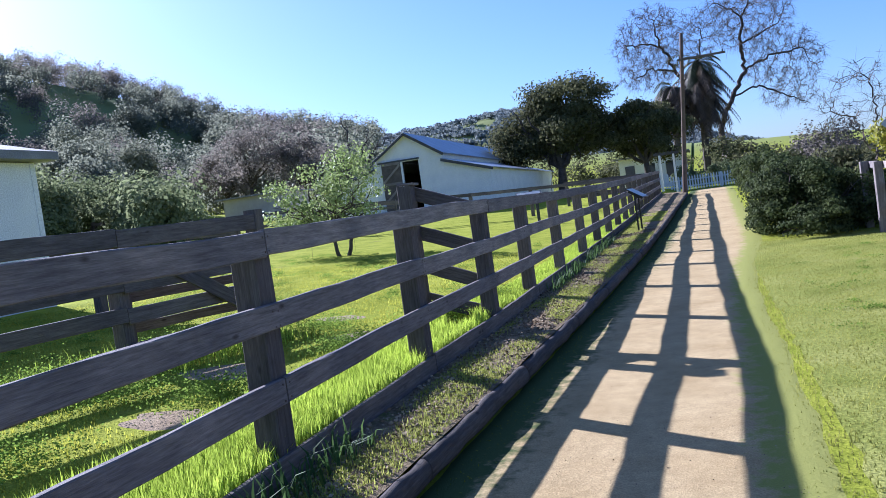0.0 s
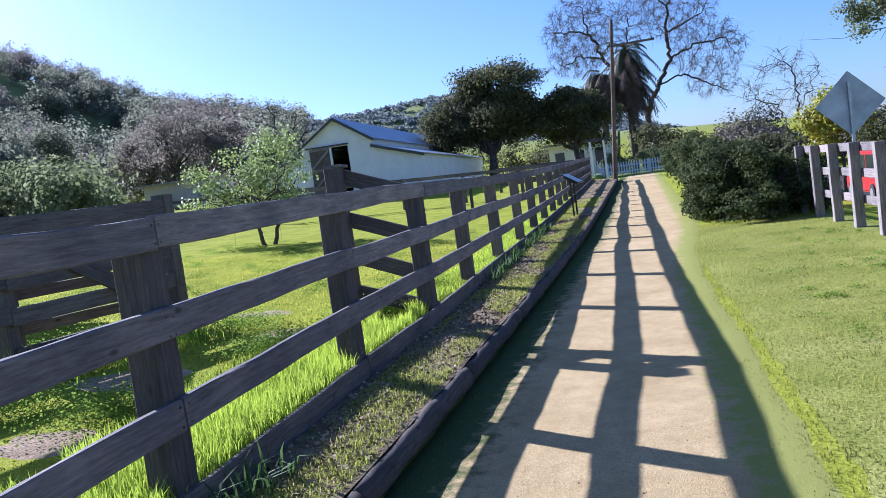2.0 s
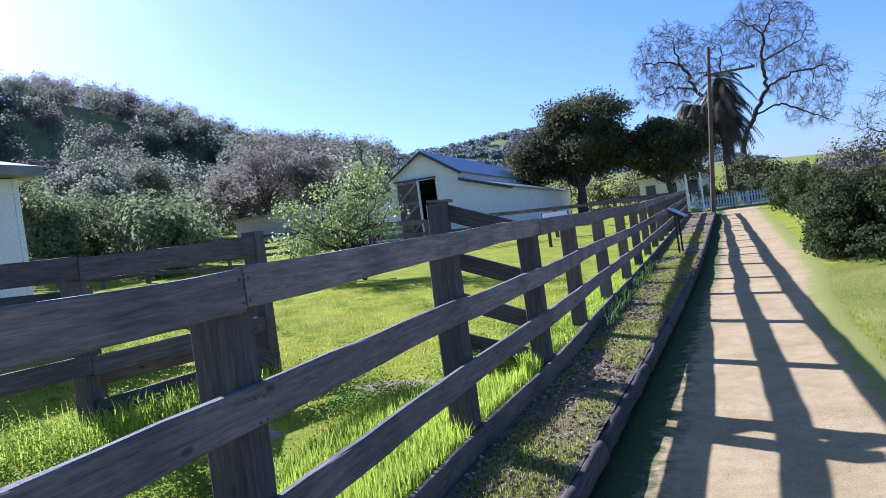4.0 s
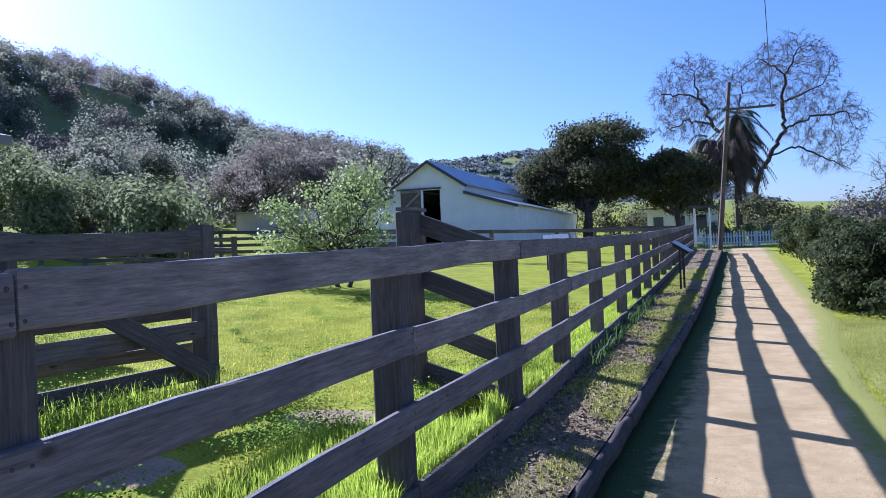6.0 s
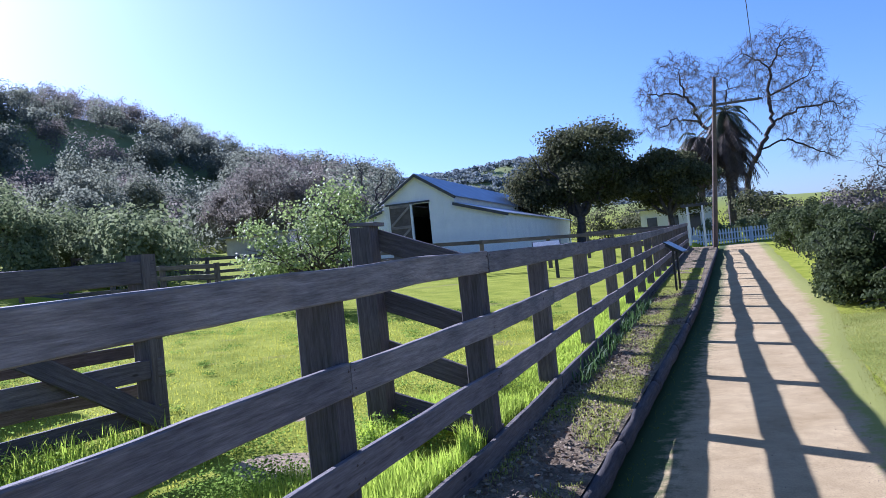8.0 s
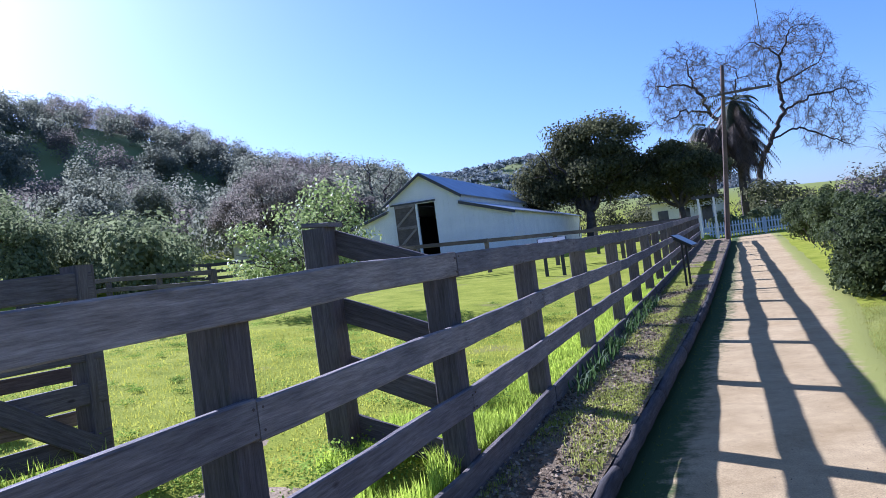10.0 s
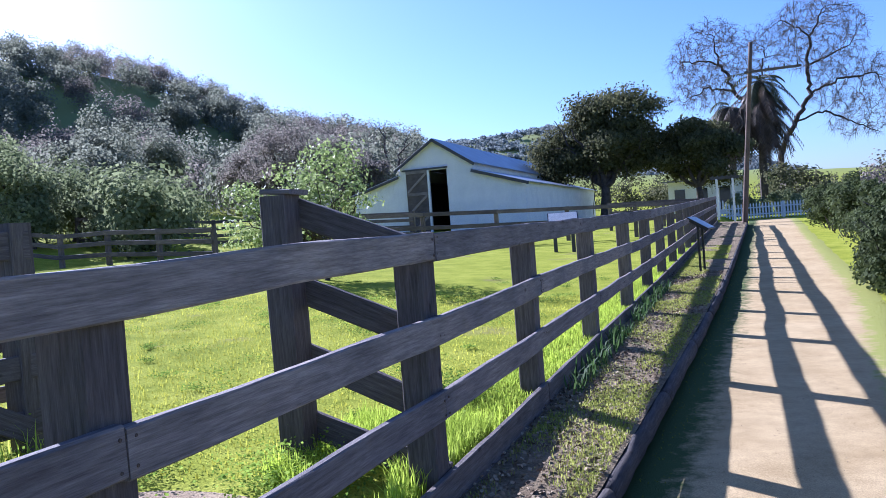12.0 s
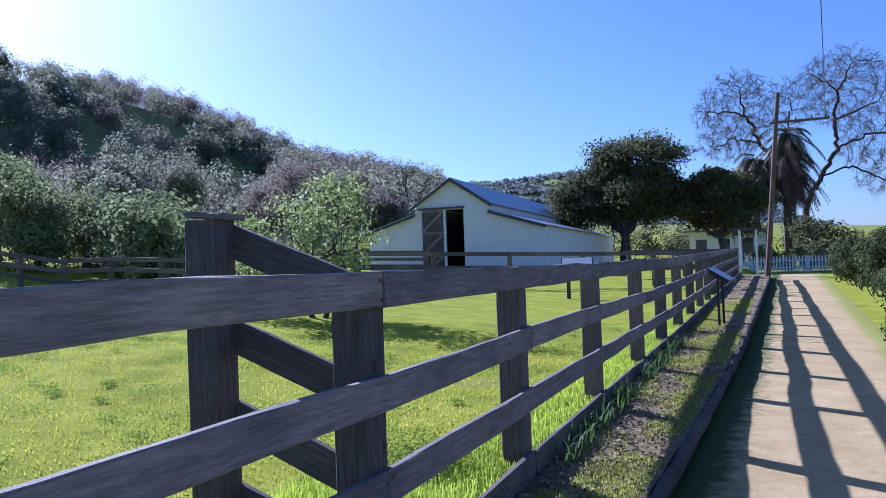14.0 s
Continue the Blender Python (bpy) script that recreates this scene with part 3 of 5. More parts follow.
# ---- the barn ----
BW, LW, BL = 2.14, 3.0, 27.0
barn_z = 0.95
barn = thing("barn", (-14.9, 46.2, barn_z), "white painted board barn with a galvanised roof and open doors", "barn")
barn.rotation_euler = (0, 0, 0.045)
ZR, ZE, ZT, ZL = 6.58 - barn_z, 5.16 - barn_z, 4.66 - barn_z, 3.76 - barn_z
DX0, DX1, DZ = -1.8, 0.66, 3.92
OUT = BW + LW


def slab(name, pts, along, thick, material, parent, label=""):
    """A flat plate: its outline in x and z, from y = along[0] to along[1]; thickness is the plate's depth in y, or the roof's own."""
    bm = bmesh.new()
    lo = [bm.verts.new((x, along[0], z)) for x, z in pts]
    hi = [bm.verts.new((x, along[1], z)) for x, z in pts]
    n = len(pts)
    bm.faces.new(lo)
    bm.faces.new(hi[::-1])
    for i in range(n):
        bm.faces.new((lo[i], hi[i], hi[(i + 1) % n], lo[(i + 1) % n]))
    bmesh.ops.recalc_face_normals(bm, faces=bm.faces[:])
    return part(name, bm, material, parent, label)


def siding(name, x0, x1, top, y0, parent, z0=-0.3, wide=0.28):
    """Upright boards from x0 to x1, each to the height top(x), with fine joints."""
    n = max(1, round((x1 - x0) / wide))
    w = (x1 - x0) / n
    for i in range(n):
        bm = bmesh.new()
        a, b = x0 + i * w + 0.0015, x0 + (i + 1) * w - 0.0015
        d = 0.0015 * ((i * 7) % 3)
        vs = [bm.verts.new(p) for p in ((a, y0 - d, z0), (b, y0 - d, z0), (b, y0 - d, top(b)), (a, y0 - d, top(a)),
                                        (a, y0 + 0.05, z0), (b, y0 + 0.05, z0), (b, y0 + 0.05, top(b)), (a, y0 + 0.05, top(a)))]
        for q in ((0, 1, 2, 3), (5, 4, 7, 6), (0, 4, 5, 1), (1, 5, 6, 2), (2, 6, 7, 3), (3, 7, 4, 0)):
            bm.faces.new([vs[k] for k in q])
        bmesh.ops.recalc_face_normals(bm, faces=bm.faces[:])
        part(name, bm, WHITE_BOARD, parent)


def roof_line(x):
    x = abs(x)
    return ZR - (ZR - ZE) * x / BW if x < BW else ZT - (ZT - ZL) * (x - BW) / LW


siding("siding_board", -OUT, DX0, roof_line, 0, barn)
siding("siding_board", DX1, OUT, roof_line, 0, barn)
siding("siding_board", DX0, DX1, roof_line, 0, barn, z0=DZ)
box("wall", (OUT - 0.06, 0.052, -0.5), (OUT, BL, ZL), WHITE_BOARD, barn)
box("wall", (-OUT, 0.052, -0.5), (-OUT + 0.06, BL, ZL), WHITE_BOARD, barn)
for sx in (-1, 1):
    box("clerestory_wall", (sx * BW - 0.03, 0.052, ZT - 0.2), (sx * BW + 0.03, BL, ZE), WHITE_BOARD, barn)
slab("wall", [(-OUT + 0.07, -0.5), (OUT - 0.07, -0.5), (OUT - 0.07, ZL), (BW, ZT), (BW - 0.04, ZE), (0, ZR), (-BW + 0.04, ZE), (-BW, ZT), (-OUT + 0.07, ZL)], (BL - 0.06, BL - 0.01), 0, WHITE_BOARD, barn)


def roof(x0, z0, x1, z1, over, name):
    """Corrugated sheets from the high edge to the low edge."""
    bm = bmesh.new()
    n = 180
    rows = []
    for i in range(n + 1):
        yy = -0.3 + (BL + 0.6) * i / n
        h = 0.018 * (i % 2)
        sl = (z1 - z0) / (x1 - x0)
        xe = x1 + over
        rows.append([bm.verts.new((x0, yy, z0 + h + 0.05)), bm.verts.new((xe, yy, z0 + sl * (xe - x0) + h + 0.05))])
    for a, b in zip(rows, rows[1:]):
        bm.faces.new((a[0], a[1], b[1], b[0]))
    geom = bmesh.ops.extrude_face_region(bm, geom=bm.faces[:])["geom"]
    bmesh.ops.translate(bm, verts=[g for g in geom if isinstance(g, bmesh.types.BMVert)], vec=(0, 0, -0.05))
    bmesh.ops.recalc_face_normals(bm, faces=bm.faces[:])
    part(name, bm, ROOF_METAL, barn)
    xe = x1 + over
    ze = z0 + (z1 - z0) / (x1 - x0) * (xe - x0)
    a, b = Vector((x0, -0.31, z0 - 0.06)), Vector((xe, -0.31, ze - 0.06))
    f = board("fascia", a, b, 0.16, 0.04, TRIM_DARK, None, 5, up=(0, 0, 1), wear=0, cuts=2)
    f.parent = barn


for sx in (-1, 1):
    roof(0.0, ZR + 0.02, sx * BW, ZE + 0.02, sx * 0.25, "roof")
    roof(sx * (BW + 0.035), ZT + 0.02, sx * OUT, ZL + 0.02, sx * 0.25, "lean_to_roof")
box("floor", (-OUT + 0.1, 0.1, -0.4), (OUT - 0.1, BL - 0.1, -0.02), BARN_INSIDE, barn)
for sx in (-1.0, 1.0):
    box("stall_wall", (sx * (BW - 0.1) - 0.03, 0.6, 0), (sx * (BW - 0.1) + 0.03, BL - 1, 3.4), BARN_INSIDE, barn)
door = part("door", box_bm((DX0 + 0.02, -0.11, 0.0), (DX0 + 1.3, -0.06, DZ + 0.02), 0.005), WOOD_DARK, barn, "grey weathered barn door with crossed braces")
for z in (0.12, 1.3, 2.55, 3.8):
    box("batten", (DX0 + 0.03, -0.15, z), (DX0 + 1.29, -0.112, z + 0.16), WOOD, door)
for z in (0.2, 1.4, 2.65):
    b_ = board("brace", (DX0 + 0.08, -0.135, z + 0.1), (DX0 + 1.24, -0.135, z + 1.12), 0.13, 0.036, WOOD, None, 6, cuts=2, wear=0)
    b_.parent = door
box("door_post", (DX0 + 1.3, -0.1, 0), (DX0 + 1.42, 0.06, DZ), WHITE_BOARD, barn)
box("door_track", (DX0 - 0.2, -0.17, DZ + 0.04), (DX1 + 0.1, -0.1, DZ + 0.14), TRIM_DARK, barn)

# ---- the white house beside the corral ----
hz = ground_z(-9.7, 9)
house = thing("house", (-9.75, 11.8, hz), "white painted outbuilding with a low overhanging roof", "house")
siding_h = box("wall", (-6.0, -7.0, -0.6), (0.0, 0.0, 3.48 - hz), WHITE_BOARD, house)
bm = bmesh.new()
rx, ry, z0 = 0.35, 0.3, 3.5 - hz
vs = [bm.verts.new(p) for p in ((rx, ry, z0), (rx, -7 - ry, z0), (-6 - rx, -7 - ry, z0), (-6 - rx, ry, z0), (-3, ry, z0 + 1.0), (-3, -7 - ry, z0 + 1.0),
                                (rx, ry, z0 + 0.16), (rx, -7 - ry, z0 + 0.16), (-6 - rx, -7 - ry, z0 + 0.16), (-6 - rx, ry, z0 + 0.16))]
for q in ((0, 1, 2, 3), (0, 1, 7, 6), (2, 3, 9, 8), (6, 7, 5, 4), (8, 9, 4, 5), (0, 6, 4, 9, 3), (1, 2, 8, 5, 7)):
    bm.faces.new([vs[i] for i in q])
bmesh.ops.recalc_face_normals(bm, faces=bm.faces[:])
part("roof", bm, GREY_ROOF, house)
box("corner_board", (-0.1, -0.1, -0.6), (0.015, 0.015, 3.48 - hz), WHITE_BOARD, house)


# ---- trees ----
def limb(rs, a, b, r0, r1, n=7, gnarl=0.12):
    a, b = Vector(a), Vector(b)
    d = (b - a).length
    pts = [a.lerp(b, i / n) + (Vector(rs.normal(size=3)) * gnarl * d / n * (1.4 if 0 < i < n else 0)) for i in range(n + 1)]
    return pts, [r0 + (r1 - r0) * i / n for i in range(n + 1)]


def leafy_tree(name, base, crown, radii, seed, label, leafmat, count, size, trunk=0.3, lumps=16, lump=0.42, bark=None, limbs=7, extra=(), stems=1, stray=0.6):
    rs = np.random.default_rng(seed)
    b = Vector(base)
    t = thing(name, base, label, "tree")
    wood_bag = Bag()
    c = Vector(crown)
    for s in range(stems):
        off = Vector((rs.uniform(-1, 1), rs.uniform(-1, 1), 0)) * (0.12 * (stems > 1))
        fork = b.lerp(c, 0.45) + Vector((rs.uniform(-.3, .3), rs.uniform(-.3, .3), 0)) + off * 3
        wood_bag.add(*tube(*limb(rs, b + off - Vector((0, 0, 0.3)), fork, trunk, trunk * 0.6, 6, 0.06), 8))
        for k in range(limbs):
            d = Vector(rs.normal(size=3))
            d.z = abs(d.z) * 0.7
            d.normalize()
            e = c + Vector((d.x * radii[0], d.y * radii[1], d.z * radii[2])) * rs.uniform(0.55, 0.9)
            p, r = limb(rs, fork, e, trunk * 0.5, trunk * 0.06, 7, 0.16)
            wood_bag.add(*tube(p, r, 6))
            for m in range(3):
                q = p[3 + m] + Vector(rs.normal(size=3)) * min(radii) * 0.4
                wood_bag.add(*tube(*limb(rs, p[3 + m], q, r[3 + m] * 0.5, trunk * 0.03, 4, 0.2), 4))
    ob = mesh_thing("trunk", [v - b for v in wood_bag.v], wood_bag.f, bark or BARK, parent=t, smooth=True)
    sets = [lobes(rs, crown, radii, count, lumps, lump)]
    sets += [lobes(rs, cc, rr, nn, max(6, lumps // 2), 0.5) for cc, rr, nn in extra]
    pts, face = np.concatenate([a for a, q in sets]), np.concatenate([q for a, q in sets])
    v, f = leaves(rs, pts - np.array(base), size, face=face, stray=stray)
    me = np_mesh("crown", v, f, leafmat)
    cr = new("crown", me)
    cr.parent = t
    return t


def gz(x, y, z=0.0):
    return (x, y, ground_z(x, y) + z)


leafy_tree("oak_tree", gz(-8.9, 66), (-8.5, 66, 6.9), (6.3, 5.0, 3.8), 11, "broad dark evergreen oak behind the barn", LEAF_DARK, 44000, 0.12, 0.5, 54, 0.24,
           extra=(((-12.6, 66, 6.2), (2.6, 2.2, 2.4), 6000), ((-7.6, 66, 9.2), (4.0, 3.2, 1.9), 8000)))
leafy_tree("oak_tree", gz(-1.9, 67), (-1.5, 67, 5.9), (4.5, 3.8, 3.1), 12, "low dark evergreen oak beside the far end of the fence", LEAF_DARK, 30000, 0.115, 0.35, 44, 0.25)
leafy_tree("fruit_tree", gz(-7.3, 19.5), (-7.4, 19.6, 2.15), (2.0, 1.9, 1.25), 13, "small spreading fruit tree with pale new leaves in the field", LEAF_PALE, 4600, 0.046, 0.07, 44, 0.24, limbs=14,
           extra=(((-6.9, 19.5, 3.0), (0.9, 0.9, 0.7), 900), ((-8.6, 19.4, 1.75), (0.9, 0.9, 0.55), 900)), stems=2)

# shrubs and trees at the foot of the hill
for i, (x, y, h, r, mat, n, sz, lab, nm) in enumerate((
        (-26.5, 29, 4.2, 2.6, LEAF_SHRUB, 9000, 0.09, "tall pale green shrub at the foot of the hill", "shrub"),
        (-23.4, 31, 2.7, 2.2, LEAF_SHRUB, 7000, 0.085, "rounded pale green shrub at the foot of the hill", "shrub"),
        (-28.4, 33, 2.6, 2.2, LEAF_SHRUB, 6500, 0.085, "rounded pale green shrub at the foot of the hill", "shrub"),
        (-31.5, 31, 5.2, 3.2, LEAF_SHRUB, 9000, 0.1, "tall pale green shrub at the foot of the hill", "shrub"),
        (-55.0, 70, 9.6, 4.6, LEAF_HILL_HAZED, 15000, 0.15, "round grey-green evergreen tree below the hill", "tree"),
        (-50.5, 60, 6.0, 3.4, LEAF_HILL_HAZED, 11000, 0.14, "round grey-green tree below the hill", "tree"),
        (-64.0, 72, 12.0, 5.0, LEAF_HILL_HAZED, 15000, 0.16, "tall grey-green tree below the hill", "tree"),
        (-58.0, 52, 8.0, 4.5, LEAF_HILL_HAZED, 13000, 0.14, "spreading grey-green tree below the hill", "tree"),
        (-45.5, 52, 6.5, 4.0, LEAF_HILL_HAZED, 13000, 0.13, "spreading grey-green tree below the hill", "tree"),
        (-38.5, 44, 5.0, 3.2, LEAF_HILL_HAZED, 10000, 0.12, "low grey-green tree beside the corral", "tree"),
        (-34.0, 90, 7.0, 4.5, LEAF_SHRUB, 10000, 0.15, "low olive-green tree behind the barn", "tree"),
        (-27.0, 86, 7.5, 4.5, LEAF_SHRUB, 10000, 0.15, "low olive-green tree behind the barn", "tree"))):
    z = ground_z(x, y)
    leafy_tree(nm, (x, y, z), (x, y, z + h * 0.5), (r, r, h * 0.55), 40 + i, lab, mat, n, sz, 0.16 + 0.01 * h, 18, 0.42, limbs=5)


def bare_tree(name, base, mains, seed, label, r0, depth=3, spread=1.0, kids=6):
    """A leafless tree: the trunk, gnarled limbs to the places given, and branches that split down to fine twigs."""
    rs = np.random.default_rng(seed)
    b = Vector(base)
    t = thing(name, base, label, "tree")
    big, small = Bag(), Bag()

    def grow(a, e, r, level):
        n = 7 if level < 2 else 5
        p, rr = limb(rs, a, e, r, r * 0.35, n, 0.2 if level < 2 else 0.28)
        (big if level < 2 else small).add(*tube(p, rr, 7 if level == 0 else 5 if level == 1 else 3))
        if level >= depth:
            return
        d0 = (Vector(e) - Vector(a))
        ln = d0.length
        for k in range(kids + (2 if level == 0 else 0)):
            i = 2 + (k * (n - 2)) // kids if n > 2 else 1
            i = min(i, n)
            d = d0.normalized() * 0.7 + Vector(rs.normal(size=3)) * 0.75 + Vector((0, 0, 0.12))
            d.normalize()
            L = ln * (rs.uniform(0.32, 0.55) if level == 0 else rs.uniform(0.45, 0.8)) * spread
            grow(p[i], p[i] + d * L, max(rr[i] * 0.6, 0.017), level + 1)

    fork = Vector(mains[0])
    big.add(*tube(*limb(rs, b - Vector((0, 0, 0.3)), fork, r0, r0 * 0.75, 6, 0.04), 10))
    for a, e, r in mains[1]:
        grow(Vector(a), Vector(e), r, 0)
    mesh_thing("trunk", [v - b for v in big.v], big.f, BARK, parent=t, smooth=True)
    mesh_thing("crown", [v - b for v in small.v], small.f, TWIG, parent=t)
    return t


def crown_tree(name, base, limbs, masses, seed, label, tip=0.02, step=0.42, reach=6.0, near_=0.75, sprays=9):
    """A leafless tree that grows into its crown: from the limbs given, twigs reach for points strewn through the masses."""
    rs = np.random.default_rng(seed)
    b = np.array(base, float)
    t = thing(name, base, label, "tree")
    pos, dad = [], []

    def run(pts, start):
        """Walks a bent limb through the points in short steps."""
        at, last = np.array(pts[0], float), start
        for goal in pts[1:]:
            goal = np.array(goal, float)
            n = max(1, int(np.linalg.norm(goal - at) / step))
            a0 = at.copy()
            for q in range(1, n + 1):
                p = a0 + (goal - a0) * q / n + rs.normal(size=3) * 0.1
                pos.append(p)
                dad.append(last)
                last = len(pos) - 1
            at = goal
        return last

    for pts in limbs:
        if not pos:
            pos.append(np.array(pts[0], float))
            dad.append(-1)
            run(pts, 0)
        else:
            run(pts, int(np.argmin(np.linalg.norm(np.array(pos) - np.array(pts[0]), axis=1))))
    goals = []
    for c, r, n in masses:
        d = rs.normal(size=(n, 3))
        d /= np.linalg.norm(d, axis=1)[:, None]
        goals.append(np.array(c) + d * np.array(r) * rs.uniform(0.25, 1, (n, 1)) ** 0.55)
    goals = np.concatenate(goals)
    P = np.array(pos)
    best = np.linalg.norm(goals[:, None] - P[None], axis=2)
    who, best = best.argmin(1), best.min(1)
    for turn_ in range(90):
        live = best < reach
        if not live.any():
            break
        way = np.zeros((len(pos), 3))
        to = goals[live] - np.array(pos)[who[live]]
        to /= np.linalg.norm(to, axis=1)[:, None] + 1e-9
        np.add.at(way, who[live], to)
        grown = []
        for i in np.unique(who[live]):
            d = way[i] / (np.linalg.norm(way[i]) + 1e-9) + rs.normal(size=3) * 0.38
            d /= np.linalg.norm(d) + 1e-9
            grown.append(len(pos))
            pos.append(pos[i] + d * step)
            dad.append(int(i))
        new_p = np.array([pos[i] for i in grown])
        dist = np.linalg.norm(goals[:, None] - new_p[None], axis=2)
        k = dist.argmin(1)
        m = dist[np.arange(len(goals)), k]
        upd = m < best
        best[upd] = m[upd]
        who[upd] = np.array(grown)[k[upd]]
        keep = best > near_
        goals, best, who = goals[keep], best[keep], who[keep]
        if not len(goals):
            break
    n = len(pos)
    kids = [[] for i in range(n)]
    for i in range(1, n):
        kids[dad[i]].append(i)
    load = [0.0] * n
    for i in range(n - 1, -1, -1):
        load[i] = max(tip ** 2.2, sum(load[k] for k in kids[i]))
    rad = [v ** (1 / 2.2) for v in load]
    big, small = Bag(), Bag()
    heads = [(None, 0)]
    while heads:
        a, i = heads.pop()
        chain = ([a] if a is not None else []) + [i]
        while kids[i]:
            ks = sorted(kids[i], key=lambda q: -rad[q])
            heads += [(i, q) for q in ks[1:]]
            i = ks[0]
            chain.append(i)
        if len(chain) < 2:
            continue
        rr = [min(rad[q], rad[chain[min(1, len(chain) - 1)]]) for q in chain]
        hold = big if rr[0] > 0.07 else small
        hold.add(*tube([Vector(pos[q] - b) for q in chain], rr, 8 if rr[0] > 0.2 else 5 if rr[0] > 0.06 else 3))
    mesh_thing("trunk", big.v, big.f, BARK, parent=t, smooth=True)
    mesh_thing("branchwork", small.v, small.f, TWIG, parent=t)
    P = np.array(pos)
    thin = np.array([i for i in range(1, n) if rad[i] < tip * 2.2])
    q = np.repeat(thin, sprays)
    out = P[q] - P[np.array(dad)[q]]
    d = out / (np.linalg.norm(out, axis=1)[:, None] + 1e-9) * 0.5 + rs.normal(size=out.shape) * 0.62
    L = rs.uniform(0.25, 0.85, (len(q), 1))
    a = P[q] - b
    m = a + d * L * 0.55
    e = m + (d - np.array([0, 0, 0.75])) * L * 0.5
    w = rs.normal(size=out.shape) * 0.0048
    v = np.stack([a - w, a + w, m + w * 0.8, e, m - w * 0.8], 1).reshape(-1, 3)
    o = new("twig_spray", np_mesh("twig_spray", v, strips(len(q)), TWIG))
    o.parent = t
    return t


oz = ground_z(4.9, 95)
crown_tree("valley_oak", (4.9, 95, oz), (
    ((4.9, 95, oz - 0.3), (4.95, 95, 7.0)),
    ((4.95, 95, 7.0), (6.5, 95, 9.7), (8.2, 95.2, 12.6), (7.9, 95.2, 15.4), (8.4, 95, 18.4), (9.6, 95, 20.8)),
    ((8.2, 95.2, 12.6), (11.1, 95.4, 13.7), (14.2, 95.5, 13.9)),
    ((6.5, 95, 9.7), (9.4, 94, 10.4), (11.2, 94, 9.3), (14.0, 94, 7.8)),
    ((8.4, 95, 18.4), (7.1, 94.4, 19.4), (5.6, 94, 20.2)),
    ((7.9, 95.2, 15.4), (10.4, 96, 16.4), (12.0, 96, 17.0)),
    ((4.95, 95, 7.0), (2.8, 95, 10.4), (0.8, 95, 13.6), (-0.5, 95, 16.8), (-1.1, 95, 19.4)),
    ((0.8, 95, 13.6), (-1.8, 95.5, 14.4), (-4.2, 95.5, 13.4)),
    ((-0.5, 95, 16.8), (-2.6, 95, 17.4), (-4.6, 95, 17.4)),
    ((2.8, 95, 10.4), (3.4, 94.6, 14.4), (4.0, 94.6, 17.6))), (
    ((9.0, 95, 18.6), (5.0, 4.6, 4.4), 1500), ((12.2, 95, 13.0), (4.4, 4.2, 3.8), 900), ((12.2, 94.5, 9.0), (3.2, 2.6, 1.8), 260),
    ((-1.3, 95, 17.2), (4.6, 4.4, 4.8), 1500), ((-2.4, 95, 14.2), (3.8, 3.6, 2.4), 500), ((4.2, 95, 17.4), (3.0, 3.0, 3.2), 500)),
    21, "huge leafless valley oak with gnarled spreading branches", 0.015, 0.36, 6.0, 0.6, 14)
for i, (x, y, h, w) in enumerate(((-47, 80, 11.5, 5.2), (-41.0, 82, 9.5, 4.6), (-53.5, 84, 9.0, 4.2), (-36.0, 78, 7.0, 3.6))):
    z = ground_z(x, y)
    leafy_tree("winter_tree", (x, y, z), (x, y, z + h * 0.58), (w, w, h * 0.42), 130 + i, "bare reddish-brown winter tree with a fine twiggy crown", LEAF_BROWN, 9000, 0.12, 0.28, 40, 0.3, limbs=11)
sx_, sy_ = -48.0, 112.0
sz_ = ground_z(sx_, sy_)
bare_tree("winter_tree", (sx_, sy_, sz_), ((sx_, sy_, sz_ + 5), [((sx_, sy_, sz_ + 4), (sx_ + dx, sy_, sz_ + dz), 0.2) for dx, dz in ((-1.5, 11.5), (3.0, 9.5), (5.5, 8.0), (-3.5, 8.5))]),
          38, "pale bare winter tree rising above the woods", 0.35, 3, 0.75, 4)
bx, by = 11.0, 45.0
bz = ground_z(bx, by)
crown_tree("winter_tree", (bx, by, bz), (
    ((bx, by, bz - 0.2), (bx - 0.1, by, bz + 1.8)), ((bx - 0.1, by, bz + 1.8), (bx - 0.9, by, 3.2), (bx - 2.2, by, 3.9)),
    ((bx - 0.1, by, bz + 1.8), (bx + 0.1, by + 0.3, 3.6), (bx - 0.3, by, 5.6)), ((bx, by, 3.0), (bx + 1.0, by, 4.6))), (
    ((bx - 0.7, by, 4.5), (2.3, 1.6, 1.8), 170), ((bx - 1.6, by, 2.6), (1.6, 1.2, 0.9), 60)),
    36, "small bare winter tree beside the street", 0.011, 0.22, 3.0, 0.42, 5)
leafy_tree("street_tree", gz(10.4, 35.0), (10.3, 35, 2.2), (1.7, 1.6, 1.2), 61, "small tree with yellow-green leaves beside the street", LEAF_YELLOW, 4200, 0.09, 0.1, 18, 0.4,
           extra=(((9.6, 35, 1.0), (1.2, 1.2, 0.9), 1200),))
leafy_tree("street_tree", gz(16.5, 41.0), (15.6, 41, 8.6), (4.8, 4.0, 4.2), 62, "tall dark evergreen with layered open branches beside the street", LEAF_SHRUB, 13000, 0.075, 0.2, 46, 0.17, limbs=22)


